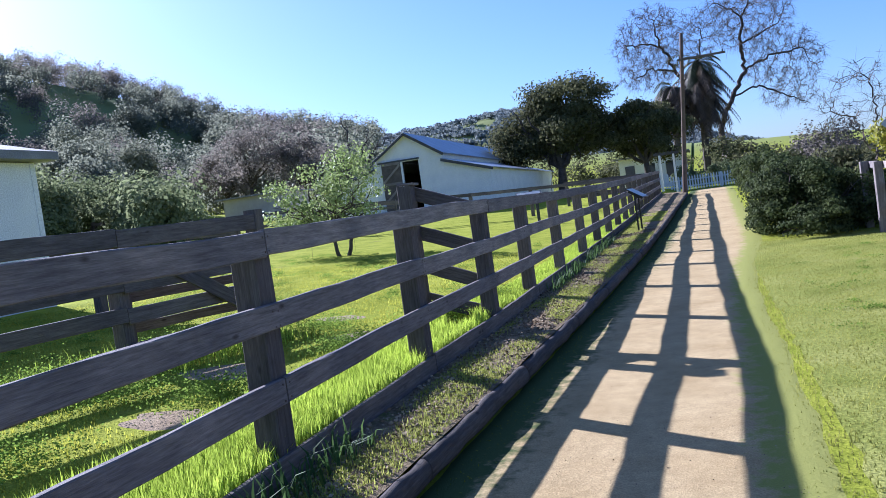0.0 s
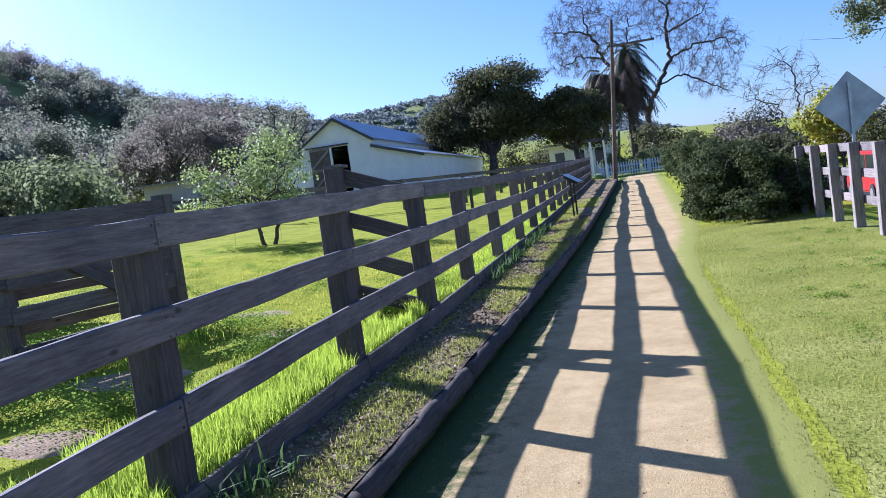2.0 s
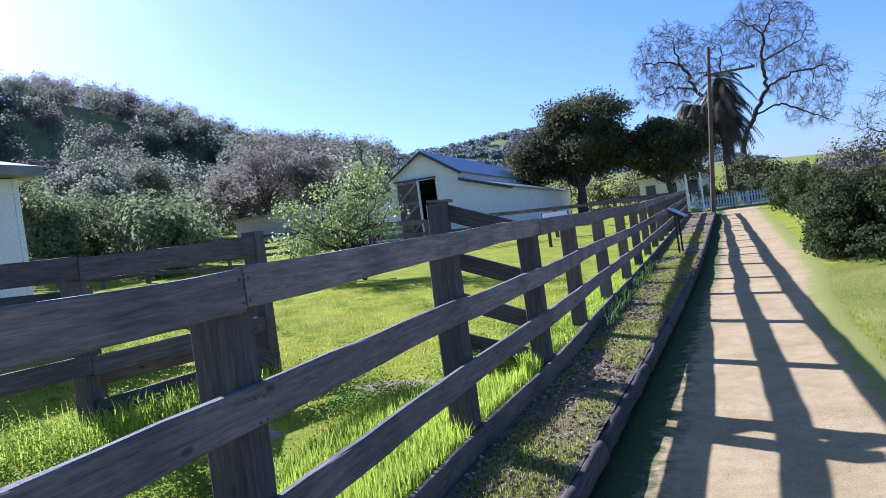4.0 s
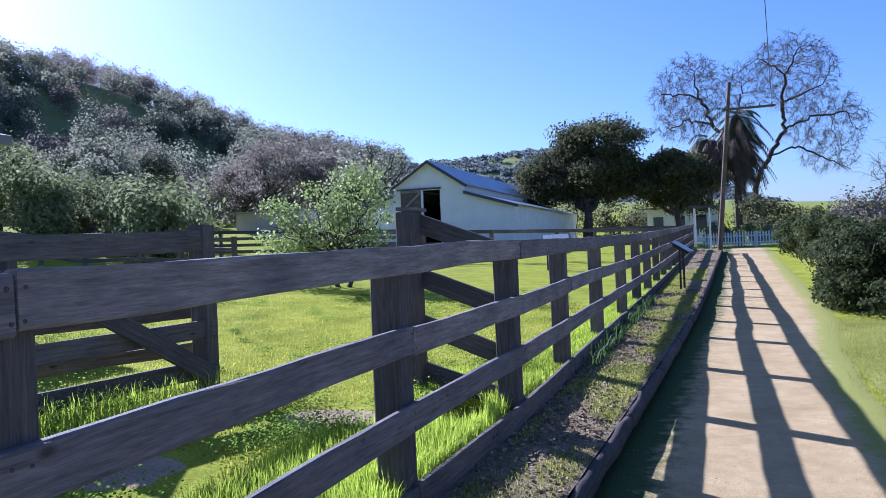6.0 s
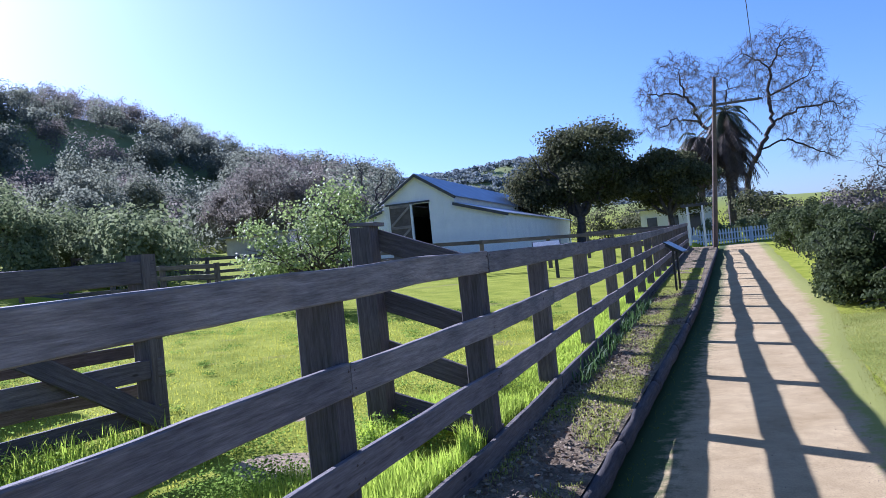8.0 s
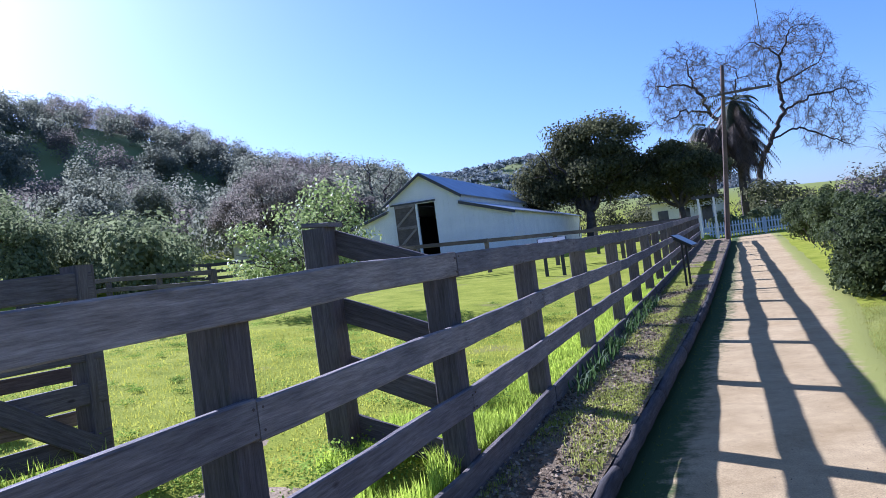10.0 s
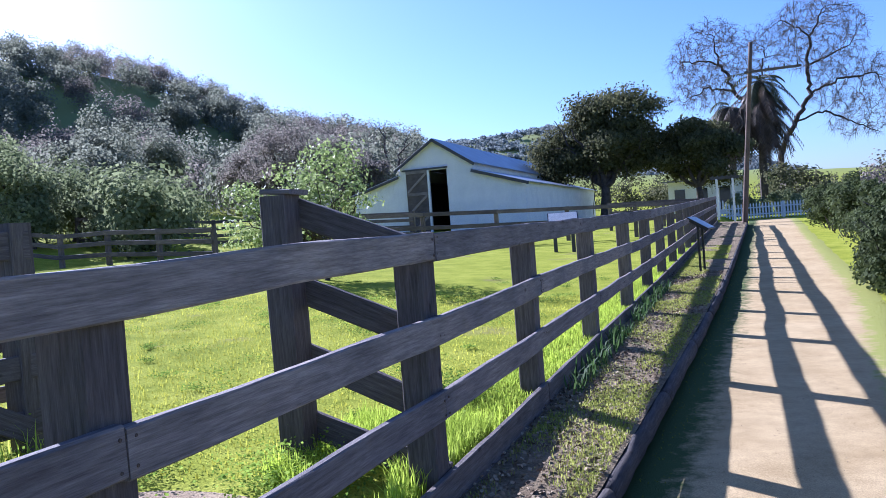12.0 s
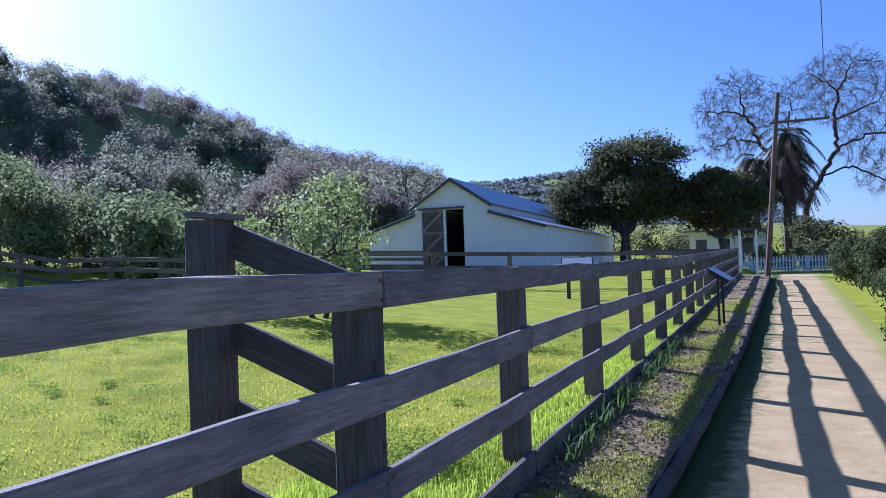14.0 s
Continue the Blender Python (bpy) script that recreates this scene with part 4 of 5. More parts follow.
def palm(base, top, seed, label, spread, skirt=1.2, live=30):
    rs = np.random.default_rng(seed)
    t = thing("palm_tree", base, label, "palm")
    b = Vector(base)
    n = 14
    pts = [b.lerp(Vector(top), i / n) for i in range(n + 1)]
    v, f = tube(pts, [0.36 + 0.03 * (i % 2) for i in range(n + 1)], 10)
    mesh_thing("trunk", [q - b for q in v], f, PALM_BARK, parent=t)
    for nm, mat, cnt, e0, e1, droop in (("fronds", LEAF_PALM, live, -0.4, 1.0, 0.95), ("dead_fronds", LEAF_DEAD, 270, -1.2, 0.25, 0.62)):
        bag = Bag()
        for k in range(cnt):
            az, el = rs.uniform(0, 6.283), rs.uniform(e0, e1)
            L = spread * rs.uniform(0.45, 1.05)
            d = Vector((math.cos(az) * math.cos(el), math.sin(az) * math.cos(el), math.sin(el)))
            p = Vector(top) - b + Vector((0, 0, rs.uniform(-skirt, 0.1) if nm == "dead_fronds" else 0))
            m = 14
            line_ = []
            for i in range(m + 1):
                line_.append(p.copy())
                d = (d + Vector((0, 0, -droop * 2.2 / m))).normalized()
                p = p + d * L / m
            bag.add(*tube(line_, [0.035 * (1 - 0.8 * i / m) for i in range(m + 1)], 3))
            for i in range(2, m + 1):
                fw = (line_[i] - line_[i - 1]).normalized()
                sd = fw.cross(Vector((0, 0, 1))).normalized()
                ll = 0.62 * math.sin(math.pi * (i + 1.5) / (m + 3)) + 0.15
                for s in (-1, 1):
                    tip = line_[i] + (sd * s * 0.8 + fw * 0.75 + Vector((0, 0, -0.35))) * ll
                    w = fw * 0.11
                    bag.add([line_[i] - w, line_[i] + w, tip], [(0, 1, 2)])
        mesh_thing(nm, bag.v, bag.f, mat, parent=t)
    return t


palm(gz(2.9, 88), (3.2, 88, 13.4), 5, "tall palm with a shaggy skirt of dead fronds", 5.0, 4.0, 22)
palm(gz(0.1, 88), (0.3, 88, 11.2), 6, "palm with a brown skirt of dead fronds", 3.9, 2.0, 22)

# ---- utility pole ----
pz = ground_z(1.2, 47) + 0.1
pole = thing("utility_pole", (1.25, 47, pz), "leaning brown timber utility pole with one crossarm", "pole")
v, f = tube([(0.85 * i / 8, 0, -0.4 + (9.58 - pz + 0.4) * i / 8) for i in range(9)], [0.14 - 0.045 * i / 8 for i in range(9)], 14)
mesh_thing("shaft", v, f, POLE_WOOD, parent=pole, smooth=True)
cz = 8.1 - pz
box("crossarm", (0.45, -0.2, cz - 0.06), (3.05, -0.09, cz + 0.06), WOOD_DARK, pole, 0.01)
for sx in (0.6, 1.6, 2.3, 2.9):
    v, f = tube([(sx, -0.145, cz + 0.06), (sx, -0.145, cz + 0.12), (sx, -0.145, cz + 0.2)], [0.02, 0.045, 0.03], 8)
    mesh_thing("insulator", v, f, BLACK_METAL, parent=pole, smooth=True)
wire = Bag()
wp = [Vector((1.25 + 2.9, 46.85, 8.3)).lerp(Vector((0.8, -8, 10.4)), i / 40) - Vector((0, 0, 1.1 * (1 - (2 * i / 40 - 1) ** 2))) for i in range(41)]
v, f = tube(wp, [0.014] * 41, 5)
mesh_thing("overhead_wire", v, f, BLACK_METAL, "thin black wire strung from the utility pole", "wire")
hp = thing("utility_pole", gz(-189.5, 249, 0), "small utility pole on the skyline of the hill", "pole")
mesh_thing("shaft", *tube([(0, 0, -2), (0, 0, 9.5)], [0.25, 0.2], 8), POLE_WOOD, parent=hp)
box("crossarm", (-2.2, -0.1, 8.4), (2.2, 0.1, 8.8), POLE_WOOD, hp)

# ---- hedge bush beside the path ----
rs = np.random.default_rng(77)
bush = thing("bush", gz(4.4, 19.4), "large dense dark green bush beside the path", "bush")
bb = Vector(bush.location)
for k in range(22):
    a = Vector((4.4 + rs.uniform(-0.7, 0.7), 19.6 + rs.uniform(-1.0, 1.0), ground_z(4.4, 19.4) - 0.1))
    e = Vector((rs.uniform(3.2, 5.9), rs.uniform(17.6, 22), rs.uniform(0.5, 1.6)))
    v, f = tube(*limb(rs, a, e, 0.03, 0.008, 5, 0.15), 4)
    mesh_thing("stem", [q - bb for q in v], f, BARK, parent=bush)
sets = [lobes(rs, c, r, n, 34, 0.3) for c, r, n in (
    ((4.3, 19.3, 0.72), (1.2, 1.5, 0.95), 15000), ((5.0, 18.5, 0.72), (1.0, 1.5, 0.95), 14000), ((4.1, 21.5, 0.85), (0.95, 1.8, 0.95), 8000),
    ((4.6, 17.6, 0.2), (1.1, 0.7, 0.5), 6000), ((3.6, 19.5, 0.35), (0.6, 1.6, 0.6), 5000), ((5.6, 18.4, 0.3), (0.7, 1.0, 0.75), 5000))]
pp, qq = np.concatenate([a for a, q in sets]), np.concatenate([q for a, q in sets])
qq = qq[pp[:, 2] > ground_z(4, 19) + 0.02]
pp = pp[pp[:, 2] > ground_z(4, 19) + 0.02]
v, f = leaves(rs, pp - np.array(bb), 0.038, 0.2, 1.6, qq, 0.7)
cr = new("foliage", np_mesh("foliage", v, f, LEAF_HEDGE))
cr.parent = bush
hedge = thing("bush", gz(4.6, 30), "long loose green hedge bush along the far part of the path", "bush")
hb = Vector(hedge.location)
sets = [lobes(rs, (4.5 + 0.02 * k, y, 0.95 + rise(y) * 0.8), (0.95, 2.1, 0.95), 7000, 30, 0.3) for k, y in enumerate((25.5, 29, 33, 37, 41))]
pp, qq = np.concatenate([a for a, q in sets]), np.concatenate([q for a, q in sets])
v, f = leaves(rs, pp - np.array(hb), 0.055, 0.2, 1.5, qq, 0.7)
cr = new("foliage", np_mesh("foliage", v, f, LEAF_HEDGE))
cr.parent = hedge
for k in range(24):
    y = rs.uniform(24, 42)
    a = Vector((4.5, y, ground_z(4.5, y) - 0.1))
    v, f = tube(*limb(rs, a, a + Vector((rs.uniform(-.6, .6), rs.uniform(-.6, .6), 1.2)), 0.03, 0.01, 4, 0.15), 4)
    mesh_thing("stem", [q - hb for q in v], f, BARK, parent=hedge)

# ---- rail fence, road sign and car on the street side ----
street = thing("fence", (0, 0, 0), "low weathered timber rail fence between lawn and street", "fence")
SP = [(6.0 - 0.021 * (y + 4.35), y) for y in (-4.35 + 1.25 * i for i in range(19))]
for i, (x, y) in enumerate(SP):
    z = ground_z(x, y)
    board("post", (x, y, z - 0.2), (x, y, z + 1.38), 0.15, 0.15, WOOD, street, 600 + i, up=(0, 1, 0), cuts=4)
for i, ((x, y), (x2, y2)) in enumerate(zip(SP, SP[1:])):
    for k, h in enumerate((1.3, 0.88, 0.45)):
        board("rail", (x + 0.1, y, ground_z(x, y) + h), (x2 + 0.1, y2, ground_z(x2, y2) + h), 0.14, 0.04, WOOD, street, 650 + i * 4 + k, cuts=5)
sg = thing("road_sign", (6.6, 18.2, ground_z(6.6, 18.2)), "diamond road sign seen from its bare metal back", "sign")
box("post", (-0.03, -0.03, -0.2), (0.03, 0.03, 2.75), STEEL, sg, 0.006)
d = part("sign_plate", box_bm((-0.47, 0.032, -0.47), (0.47, 0.036, 0.47), 0.0), SIGN_BACK, sg)
d.matrix_basis = pose(0, 0, 2.3, 0, 45, 0)


def car(at, turn):
    c = thing("car", at, "bright red parked van on the street", "car")
    c.rotation_euler = (0, 0, turn)
    prof = [(-2.2, 0.35), (2.25, 0.35), (2.3, 0.75), (2.1, 0.98), (1.2, 1.1), (0.55, 1.72), (-1.9, 1.78), (-2.25, 1.2)]
    bm = bmesh.new()
    lo = [bm.verts.new((x, -0.9, z)) for x, z in prof]
    hi = [bm.verts.new((x, 0.9, z)) for x, z in prof]
    bm.faces.new(lo)
    bm.faces.new(hi[::-1])
    for i in range(len(prof)):
        bm.faces.new((lo[i], hi[i], hi[(i + 1) % len(prof)], lo[(i + 1) % len(prof)]))
    bmesh.ops.recalc_face_normals(bm, faces=bm.faces[:])
    bmesh.ops.bevel(bm, geom=bm.edges[:], offset=0.07, segments=3, affect="EDGES")
    part("body", bm, RED_PAINT, c)
    for s in (-1, 1):
        for x0, x1, nm in ((-1.75, -0.7, "side_window"), (-0.6, 0.35, "side_window")):
            box(nm, (x0, s * 0.903 - 0.006, 1.15), (x1, s * 0.903 + 0.006, 1.6), CAR_GLASS, c, 0.005)
        for wx in (-1.4, 1.45):
            w = thing("wheel", (wx, s * 0.84, 0.33), "", "")
            w.parent = c
            for nm, r, t, m in (("tyre", 0.33, 0.11, RUBBER), ("rim", 0.2, 0.125, STEEL)):
                bm = bmesh.new()
                bmesh.ops.create_cone(bm, cap_ends=True, segments=24, radius1=r, radius2=r, depth=2 * t, matrix=Matrix.Rotation(radians(90), 4, "X"))
                part(nm, bm, m, w)
    return c


car((10.5, 29.5, -0.92), radians(88))

# ---- far end: picket fence, arbor and outbuilding ----
picket = thing("picket_fence", (0, 0, 0), "white picket fence across the end of the path", "fence")
me_p = bpy.data.meshes.new("picket")
bmp = bmesh.new()
vs = [bmp.verts.new(p) for p in ((-0.045, -0.01, 0), (0.045, -0.01, 0), (0.045, -0.01, 0.95), (0, -0.01, 1.05), (-0.045, -0.01, 0.95),
                                 (-0.045, 0.01, 0), (0.045, 0.01, 0), (0.045, 0.01, 0.95), (0, 0.01, 1.05), (-0.045, 0.01, 0.95))]
for q in ((0, 1, 2, 3, 4), (9, 8, 7, 6, 5), (0, 5, 6, 1), (1, 6, 7, 2), (2, 7, 8, 3), (3, 8, 9, 4), (4, 9, 5, 0)):
    bmp.faces.new([vs[i] for i in q])
bmesh.ops.recalc_face_normals(bmp, faces=bmp.faces[:])
bmp.to_mesh(me_p)
me_p.materials.append(WHITE_BOARD)
for i in range(58):
    x = -2.4 + 0.19 * i
    o = new("picket", me_p)
    o.parent = picket
    o.location = (x, 61.0, ground_z(x, 61) + 0.06)
for h in (0.3, 0.75):
    box("rail", (-2.5, 61.015, ground_z(2, 61) + h), (8.6, 61.055, ground_z(2, 61) + h + 0.08), WHITE_BOARD, picket)
for x in (-2.45, 0.6, 3.6, 6.0, 8.55):
    box("post", (x - 0.05, 61.06, ground_z(x, 61) - 0.2), (x + 0.05, 61.16, ground_z(x, 61) + 1.1), WHITE_BOARD, picket)
az = ground_z(0.3, 50.5)
arbor = thing("arbor", (0.35, 50.5, az), "white timber garden arbor at the end of the fence", "arbor")
for sx in (-0.42, 0.42):
    for sy in (0, 0.8):
        box("post", (sx - 0.05, sy - 0.05, -0.2), (sx + 0.05, sy + 0.05, 2.5), WHITE_BOARD, arbor)
for sy in (-0.02, 0.82):
    box("beam", (-0.75, sy - 0.03, 2.5), (0.75, sy + 0.03, 2.64), TRIM_DARK, arbor)
for k in range(6):
    box("slat", (-0.6 + 0.24 * k - 0.02, -0.2, 2.642), (-0.6 + 0.24 * k + 0.02, 1.0, 2.7), TRIM_DARK, arbor)
ob_z = ground_z(-4, 78)
outb = thing("outbuilding", (-3.6, 78, ob_z), "low white building with dark window openings behind the oaks", "building")
siding("siding_board", -1.6, 4.6, lambda x: 3.0, 0, outb, wide=0.6)
box("wall", (4.55, 0.06, -0.3), (4.6, 6, 3.0), WHITE_BOARD, outb)
box("wall", (-1.6, 0.06, -0.3), (-1.55, 6, 3.0), WHITE_BOARD, outb)
slab("roof", [(-2.0, 3.0), (5.0, 3.0), (5.0, 3.12), (-2.0, 3.12)], (-0.6, 6.5), 0, GREY_ROOF, outb)
for x in (-0.6, 1.3, 3.2):
    box("window", (x - 0.45, -0.04, 0.2), (x + 0.45, -0.012, 2.3), CAR_GLASS, outb)
fs = thing("shed", gz(-33.5, 58, 0.4), "long low pale shed roof among the trees", "shed")
box("wall", (-3, 0, -0.6), (3, 4, 1.5), TAN_WALL, fs)
slab("roof", [(-3.4, 1.5), (3.4, 1.5), (3.4, 1.62), (-3.4, 1.62)], (-0.5, 4.5), 0, GREY_ROOF, fs)
sh2 = thing("house", gz(15.5, 80), "small pale street house with a grey roof behind the trees", "house")
box("wall", (-2, 0, -0.5), (2, 6, 2.7), TAN_WALL, sh2)
slab("roof", [(-2.4, 2.7), (2.4, 2.7), (0, 3.9)], (-0.5, 6.5), 0, GREY_ROOF, sh2)
for x in (-1.0, 1.0):
    box("window", (x - 0.45, -0.04, 0.9), (x + 0.45, -0.01, 2.1), CAR_GLASS, sh2)

# ---- far woods ----
rs = np.random.default_rng(3)


def woods(name, places, label, mat, per, leaf):
    vs_, fs_, n = [], [], 0
    for x, y, h, r in places:
        z = ground_z(x, y)
        p, q = lobes(rs, (x, y, z + h * 0.5), (r, r, h * 0.55), per, 11, 0.45, 0.35)
        v, f = leaves(rs, p, leaf, 0.2, 1.4, q, 0.32)
        vs_.append(v)
        fs_.append(f + n)
        n += len(v)
    ob = new(name, np_mesh(name, np.concatenate(vs_), np.concatenate(fs_), mat))
    return tagged(ob, label, "trees", kind="stuff")


MEADOWS = ((-112, 152, -0.62, 0.79, 30, 11),)
near, brown = [], []
for k in range(4200):
    x, y = rs.uniform(-330, -42), rs.uniform(40, 290)
    d = math.hypot(x, y)
    ang = math.degrees(math.atan2(-x, y))
    if not 22 < ang < 66 or d > 330:
        continue
    h = hills(x, y)
    if any(((x - a) * c + (y - b) * e) ** 2 / u ** 2 + ((x - a) * e - (y - b) * c) ** 2 / w ** 2 < 1 for a, b, c, e, u, w in MEADOWS):
        continue
    if h < 3.2 or noise.noise((x * 0.02, y * 0.02, 7)) < -0.42:
        continue
    (brown if noise.noise((x * 0.03, y * 0.03, 2)) > 0.16 else near).append((x, y, rs.uniform(6.0, 11.0), rs.uniform(3.6, 6.4)))
woods("hill_woods", near[:560], "grey-green oak woods covering the hillside", LEAF_HILL_HAZED, 620, 0.31)
woods("bare_hill_woods", brown[:280], "brown bare winter woods on the hillside", LEAF_BROWN, 640, 0.24)
# Skyline woods; their leaf colour carries painted distance haze.
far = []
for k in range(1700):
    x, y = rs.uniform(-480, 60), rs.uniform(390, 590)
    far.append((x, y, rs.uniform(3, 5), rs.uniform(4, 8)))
woods("far_ridge_woods", far, "distant woods along the skyline ridge, pale blue haze put into their colour", LEAF_FAR_HAZED, 70, 1.15)
end = [(x, y, h, r) for x, y, h, r in [(rs.uniform(4, 60), rs.uniform(85, 150), rs.uniform(3, 6.5), rs.uniform(2, 4)) for k in range(70)]]
end += [(rs.uniform(-40, 0), rs.uniform(95, 140), rs.uniform(3, 6), rs.uniform(2.5, 4)) for k in range(30)]
end += [(rs.uniform(3, 34), rs.uniform(68, 86), rs.uniform(2.2, 4.2), rs.uniform(1.6, 3.0)) for k in range(46)]
twiggy = [(rs.uniform(6, 48), rs.uniform(72, 125), rs.uniform(3.0, 6.5), rs.uniform(1.8, 3.6)) for k in range(60)]
woods("bare_end_woods", twiggy, "brown bare bushes and trees beyond the end of the path", LEAF_BROWN, 600, 0.14)
woods("end_woods", end, "low trees and bushes beyond the end of the path", LEAF_DARK, 600, 0.18)
under = [(rs.uniform(-48, -19), 0, rs.uniform(1.6, 3.6), rs.uniform(1.2, 2.4)) for k in range(75)]
under = [(x, rs.uniform(27, 34) + (-x - 19) * 0.75, h, r) for x, y, h, r in under]
under = [q for q in under if not 31.0 < math.degrees(math.atan2(1.5 - q[0], q[1] - 3)) < 38.5]
woods("undergrowth", under, "pale green thicket along the foot of the hill", LEAF_SHRUB, 900, 0.11)
shr = [(rs.uniform(0.5, 9), rs.uniform(63, 70), rs.uniform(1.0, 2.2), rs.uniform(0.6, 1.2)) for k in range(16)]
woods("garden_shrubs", shr, "garden shrubs behind the picket fence", LEAF_SHRUB, 700, 0.09)

# ---- grass, weeds and litter ----
rs = np.random.default_rng(8)


def blades(places, high, wide, lean):
    """Bent blades: three points wide at the foot, one tip."""
    n = len(places)
    az = rs.uniform(0, 6.283, n)
    d = np.stack([np.cos(az), np.sin(az), np.zeros(n)], 1)
    s = np.stack([-np.sin(az), np.cos(az), np.zeros(n)], 1)
    h = (np.ones(n) * high * rs.uniform(0.55, 1.25, n))[:, None]
    l = (rs.uniform(0.1, 1.0, n) * lean)[:, None]
    up = np.array([0, 0, 1.0])
    w = s * wide
    mid = places + up * h * 0.6 + d * h * l * 0.35
    tip = places + up * h * (1 - 0.3 * l) + d * h * l
    v = np.stack([places - w, places + w, mid + w * 0.8, tip, mid - w * 0.8], 1).reshape(-1, 3)
    return v, strips(n)


def scatter(n, x0, x1, y0, y1, keep=None, lift=0.0):
    x, y = rs.uniform(x0, x1, n), rs.uniform(y0, y1, n)
    out = []
    for a, b in zip(x, y):
        if keep is None or keep(a, b):
            out.append((a, b, ground_z(a, b) + lift))
    return np.array(out)


def stuff(name, vf, mat, label, category):
    return tagged(new(name, np_mesh(name, vf[0], vf[1], mat)), label, category, kind="stuff")


def join(*vfs):
    v, f, n = [], [], 0
    for a, b in vfs:
        v.append(a)
        f.append(b + n)
        n += len(a)
    return np.concatenate(v), np.concatenate(f)


PATCHES = ((-2.0, 6.0, 0.75, 0.5), (-1.5, 4.5, 0.55, 0.35), (-1.2, 7.6, 0.7, 0.5), (-2.4, 3.0, 0.5, 0.45), (-2.3, 9.0, 0.5, 0.3))


def bare(x, y):
    return any(((x - a) / c) ** 2 + ((y - b) / d) ** 2 < 1 + 0.5 * noise.noise((x * 2.5, y * 2.5, 0)) for a, b, c, d in PATCHES)


for a, b, c, d in PATCHES:
    n = 28
    ring = []
    for k in range(n):
        q = 2 * math.pi * k / n
        s = 1.0 + 0.35 * noise.noise((a + math.cos(q) * 1.5, b + math.sin(q) * 1.5, 3))
        x, y = a + c * s * math.cos(q), b + d * s * math.sin(q)
        ring.append((x, y, ground_z(x, y) - 0.014))
    mid = [(a + (x - a) * 0.6, b + (y - b) * 0.6, ground_z(a + (x - a) * 0.6, b + (y - b) * 0.6) + 0.005) for x, y, z in ring]
    v = ring + mid + [(a, b, ground_z(a, b) + 0.008)]
    f = [(k, (k + 1) % n, n + (k + 1) % n, n + k) for k in range(n)] + [(n + k, n + (k + 1) % n, 2 * n) for k in range(n)]
    mesh_thing("soil_patch", v, f, BARE_SOIL, "patch of bare trodden brown soil in the grass", "soil", "stuff", smooth=True)

tall = scatter(60000, -1.0, -0.05, -4, 9.4, lambda x, y: noise.noise((x * 1.5, y * 1.5, 4)) > -0.4 and not bare(x, y))
tall2 = scatter(26000, -0.6, -0.05, 9.2, 30)
stuff("tall_grass", join(blades(tall, 0.18, 0.0042, 0.55), blades(tall2, 0.075, 0.004, 0.7)), GRASS, "bright backlit tall grass along the foot of the fence", "grass")
short = scatter(120000, -9, -0.25, -3, 17, lambda x, y: not bare(x, y) and rs.uniform() < min(1, 3.0 / max(0.5, math.hypot(x - 1.5, y - 2) - 1)) + 0.25)
stuff("short_grass", blades(short, 0.034, 0.0042, 0.9), GRASS_SHORT, "short green grass of the field", "grass")
lawn = scatter(60000, 2.6, 5.6, 1, 18, lambda x, y: x > 2.68 + 0.5 / (1 + math.exp((15.5 - y) * 0.7)) + wob(y, 2, 0.6, 0.1) + 0.4 * rs.uniform() ** 2)
stuff("lawn_grass", blades(lawn, 0.026, 0.004, 1.0), GRASS_LAWN, "short mown lawn beside the path", "grass")
verge = scatter(7000, 0.6, 1.4, 0, 26, lambda x, y: edge(y) + 0.1 < x < edge(y) + 0.2 + 0.22 * rs.uniform() ** 2)
stuff("verge_grass", blades(verge, 0.026, 0.004, 1.1), GRASS_SHORT, "thin short grass between edging and gravel", "grass")


def bed_points(n, y0, y1, keep):
    out = []
    for x, y in zip(rs.uniform(0.03, 1.0, n), rs.uniform(y0, y1, n)):
        if x < edge(y) and keep(x, y):
            out.append((x, y, 0.115 - 0.045 * x / edge(y) + rise(y)))
    return np.array(out)


bedg = bed_points(150000, 0, 30, lambda x, y: noise.noise((x * 1.8, y * 0.8, 6)) + 0.14 * rs.normal() > -0.06 and x > 0.1)
stuff("bed_grass", blades(bedg, 0.036, 0.003, 1.0), GRASS_DRY, "patches of short grass in the bed", "grass")
chips = bed_points(12000, 0, 22, lambda x, y: True)
stuff("mulch_chips", leaves(rs, chips + np.array([0, 0, 0.018]), 0.021, 0.7, 1.8), CHIP, "dry leaf litter and wood chips in the bed", "mulch")
strap = np.concatenate([bed_points(2400, 10.8, 19, lambda x, y: x < 0.22 and noise.noise((1, y * 0.8, 2)) > -0.25),
                        bed_points(500, 2.6, 4.2, lambda x, y: x < 0.25)])
stuff("strap_leaved_plants", blades(strap, 0.2, 0.009, 1.1), STRAP, "dark strap-leaved bulbs along the foot of the fence", "plants")
wd = []
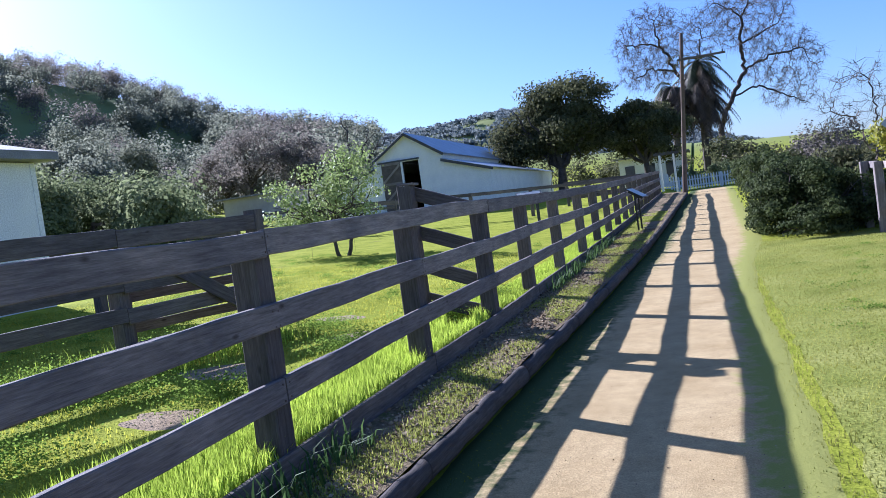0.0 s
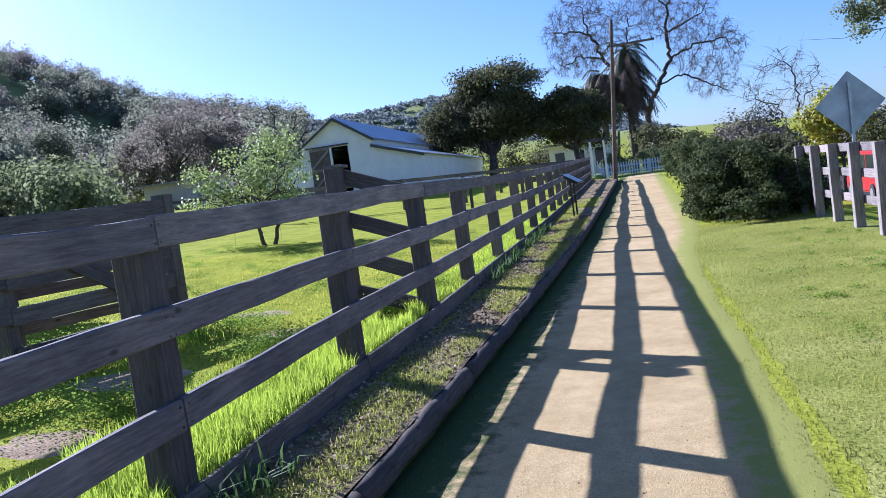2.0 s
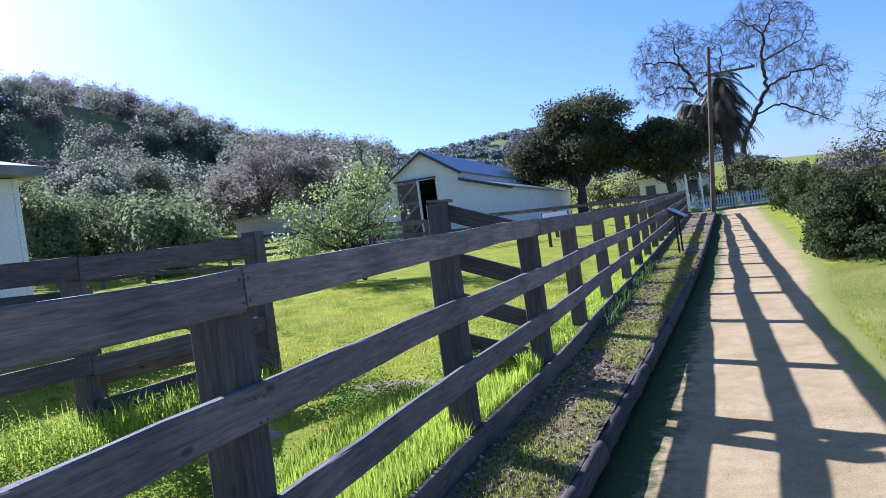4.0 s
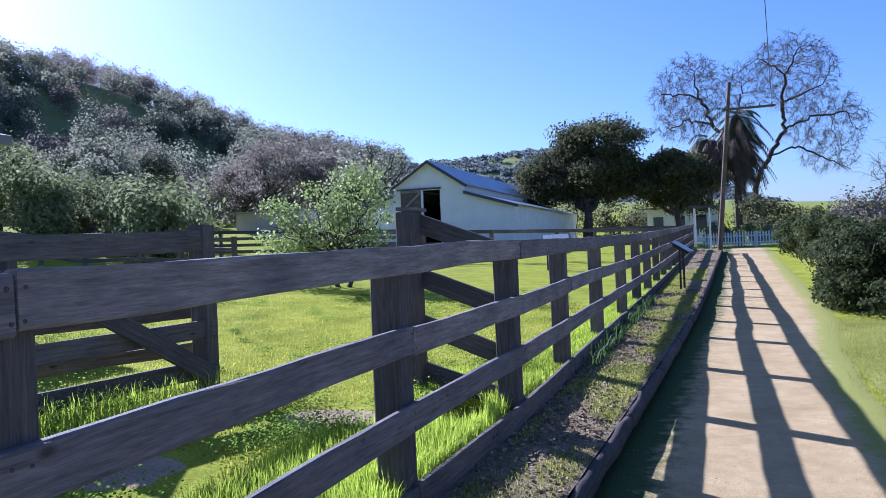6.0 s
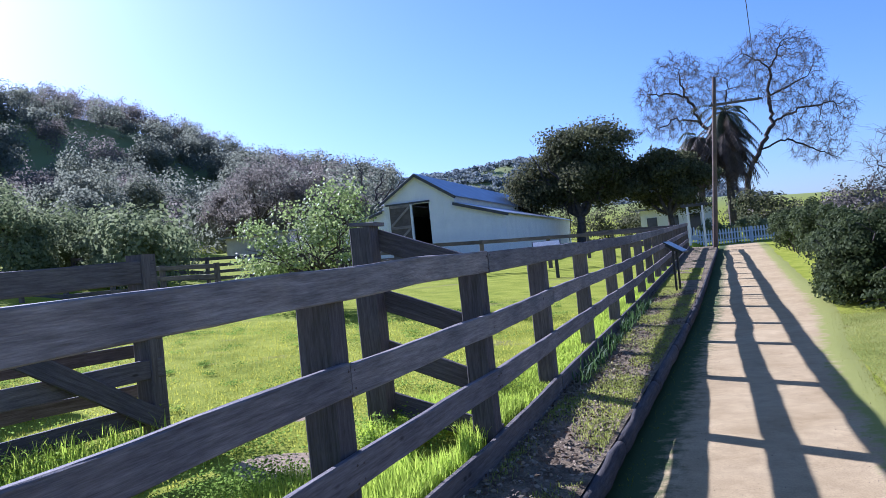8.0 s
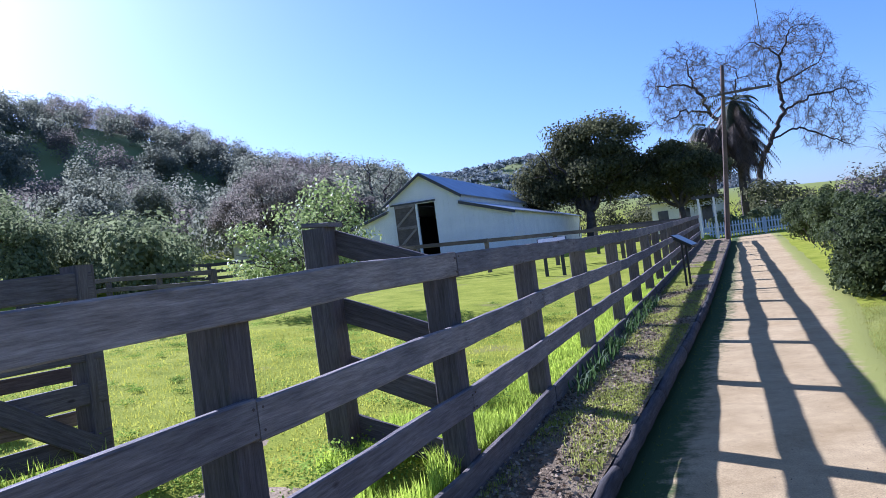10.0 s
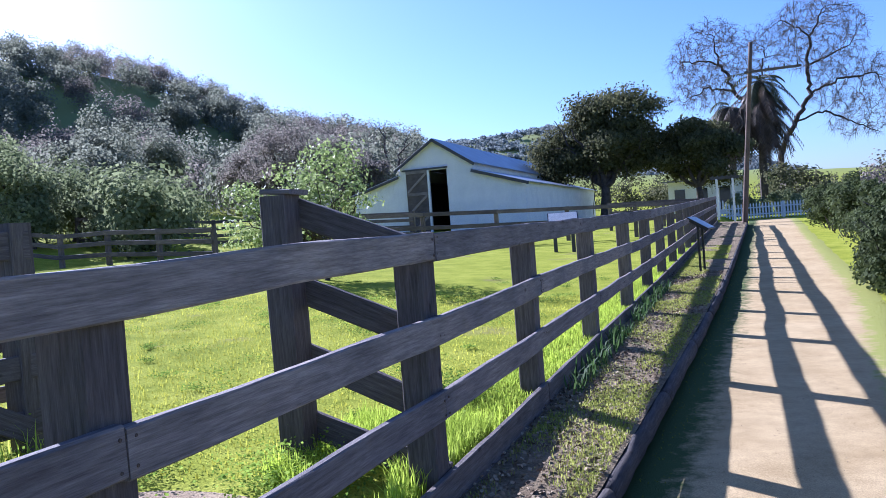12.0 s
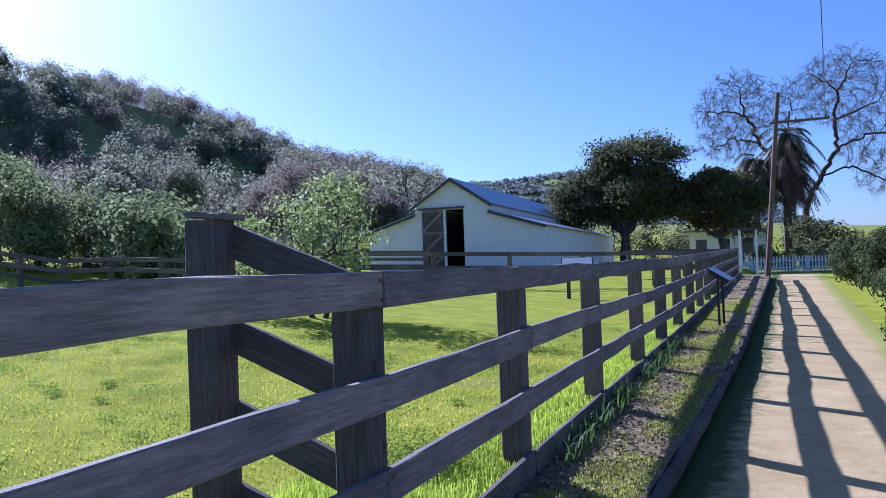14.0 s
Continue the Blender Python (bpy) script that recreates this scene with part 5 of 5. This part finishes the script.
for cx, cy, r, n in ((-1.3, 5.0, 0.5, 900), (-1.1, 6.9, 0.5, 900), (-0.8, 8.2, 0.4, 700), (-2.4, 5.0, 0.6, 700), (-3.2, 7.0, 0.6, 900), (-3.6, 5.6, 0.7, 900),
                     (-2.0, 8.0, 0.4, 600), (-1.9, 3.4, 0.5, 500), (-0.7, 10.2, 0.35, 500), (-2.6, 2.0, 0.7, 500)):
    q = rs.normal(size=(n * 4, 3)) * (r * 0.5, r * 0.5, 0.085)
    wd.append(np.array([(cx + a, cy + b, ground_z(cx + a, cy + b) + 0.03 + abs(c)) for a, b, c in q]))
for k in range(260):
    cx, cy, r = rs.uniform(-9, -1.0), rs.uniform(6, 20), rs.uniform(0.06, 0.26)
    q = rs.normal(size=(110, 3)) * (r * 0.6, r * 0.6, 0.02)
    wd.append(np.array([(cx + a, cy + b, ground_z(cx + a, cy + b) + 0.02 + abs(c)) for a, b, c in q]))
for k in range(70):
    cx, cy, r = rs.uniform(3.5, 5.5), rs.uniform(3, 15), rs.uniform(0.05, 0.2)
    q = rs.normal(size=(60, 3)) * (r * 0.6, r * 0.6, 0.012)
    wd.append(np.array([(cx + a, cy + b, ground_z(cx + a, cy + b) + 0.02 + abs(c)) for a, b, c in q]))
stuff("leafy_weeds", leaves(rs, np.concatenate(wd), 0.013, 0.5, 1.8), WEED, "low clumps of dark leafy weeds in the grass", "weeds")

peb = scatter(1100, 1.3, 2.72, 1.5, 16)
stuff("path_pebbles", leaves(rs, peb + np.array([0, 0, 0.018]), 0.005, 0.6, 1.2), CHIP, "small loose pebbles and leaf bits on the gravel", "pebbles")
dry = np.concatenate([np.array([(cx + a, cy + b, ground_z(cx + a, cy + b)) for a, b in rs.normal(size=(n, 2)) * (0.3, 0.35)])
                      for cx, cy, n in ((-2.75, 7.4, 700), (-2.9, 6.7, 600), (-3.1, 6.0, 500), (-3.3, 5.2, 300))])
stuff("dry_weeds", blades(dry, 0.24, 0.004, 0.9), GRASS, "pale straggling weeds at the foot of the corral fence", "weeds")
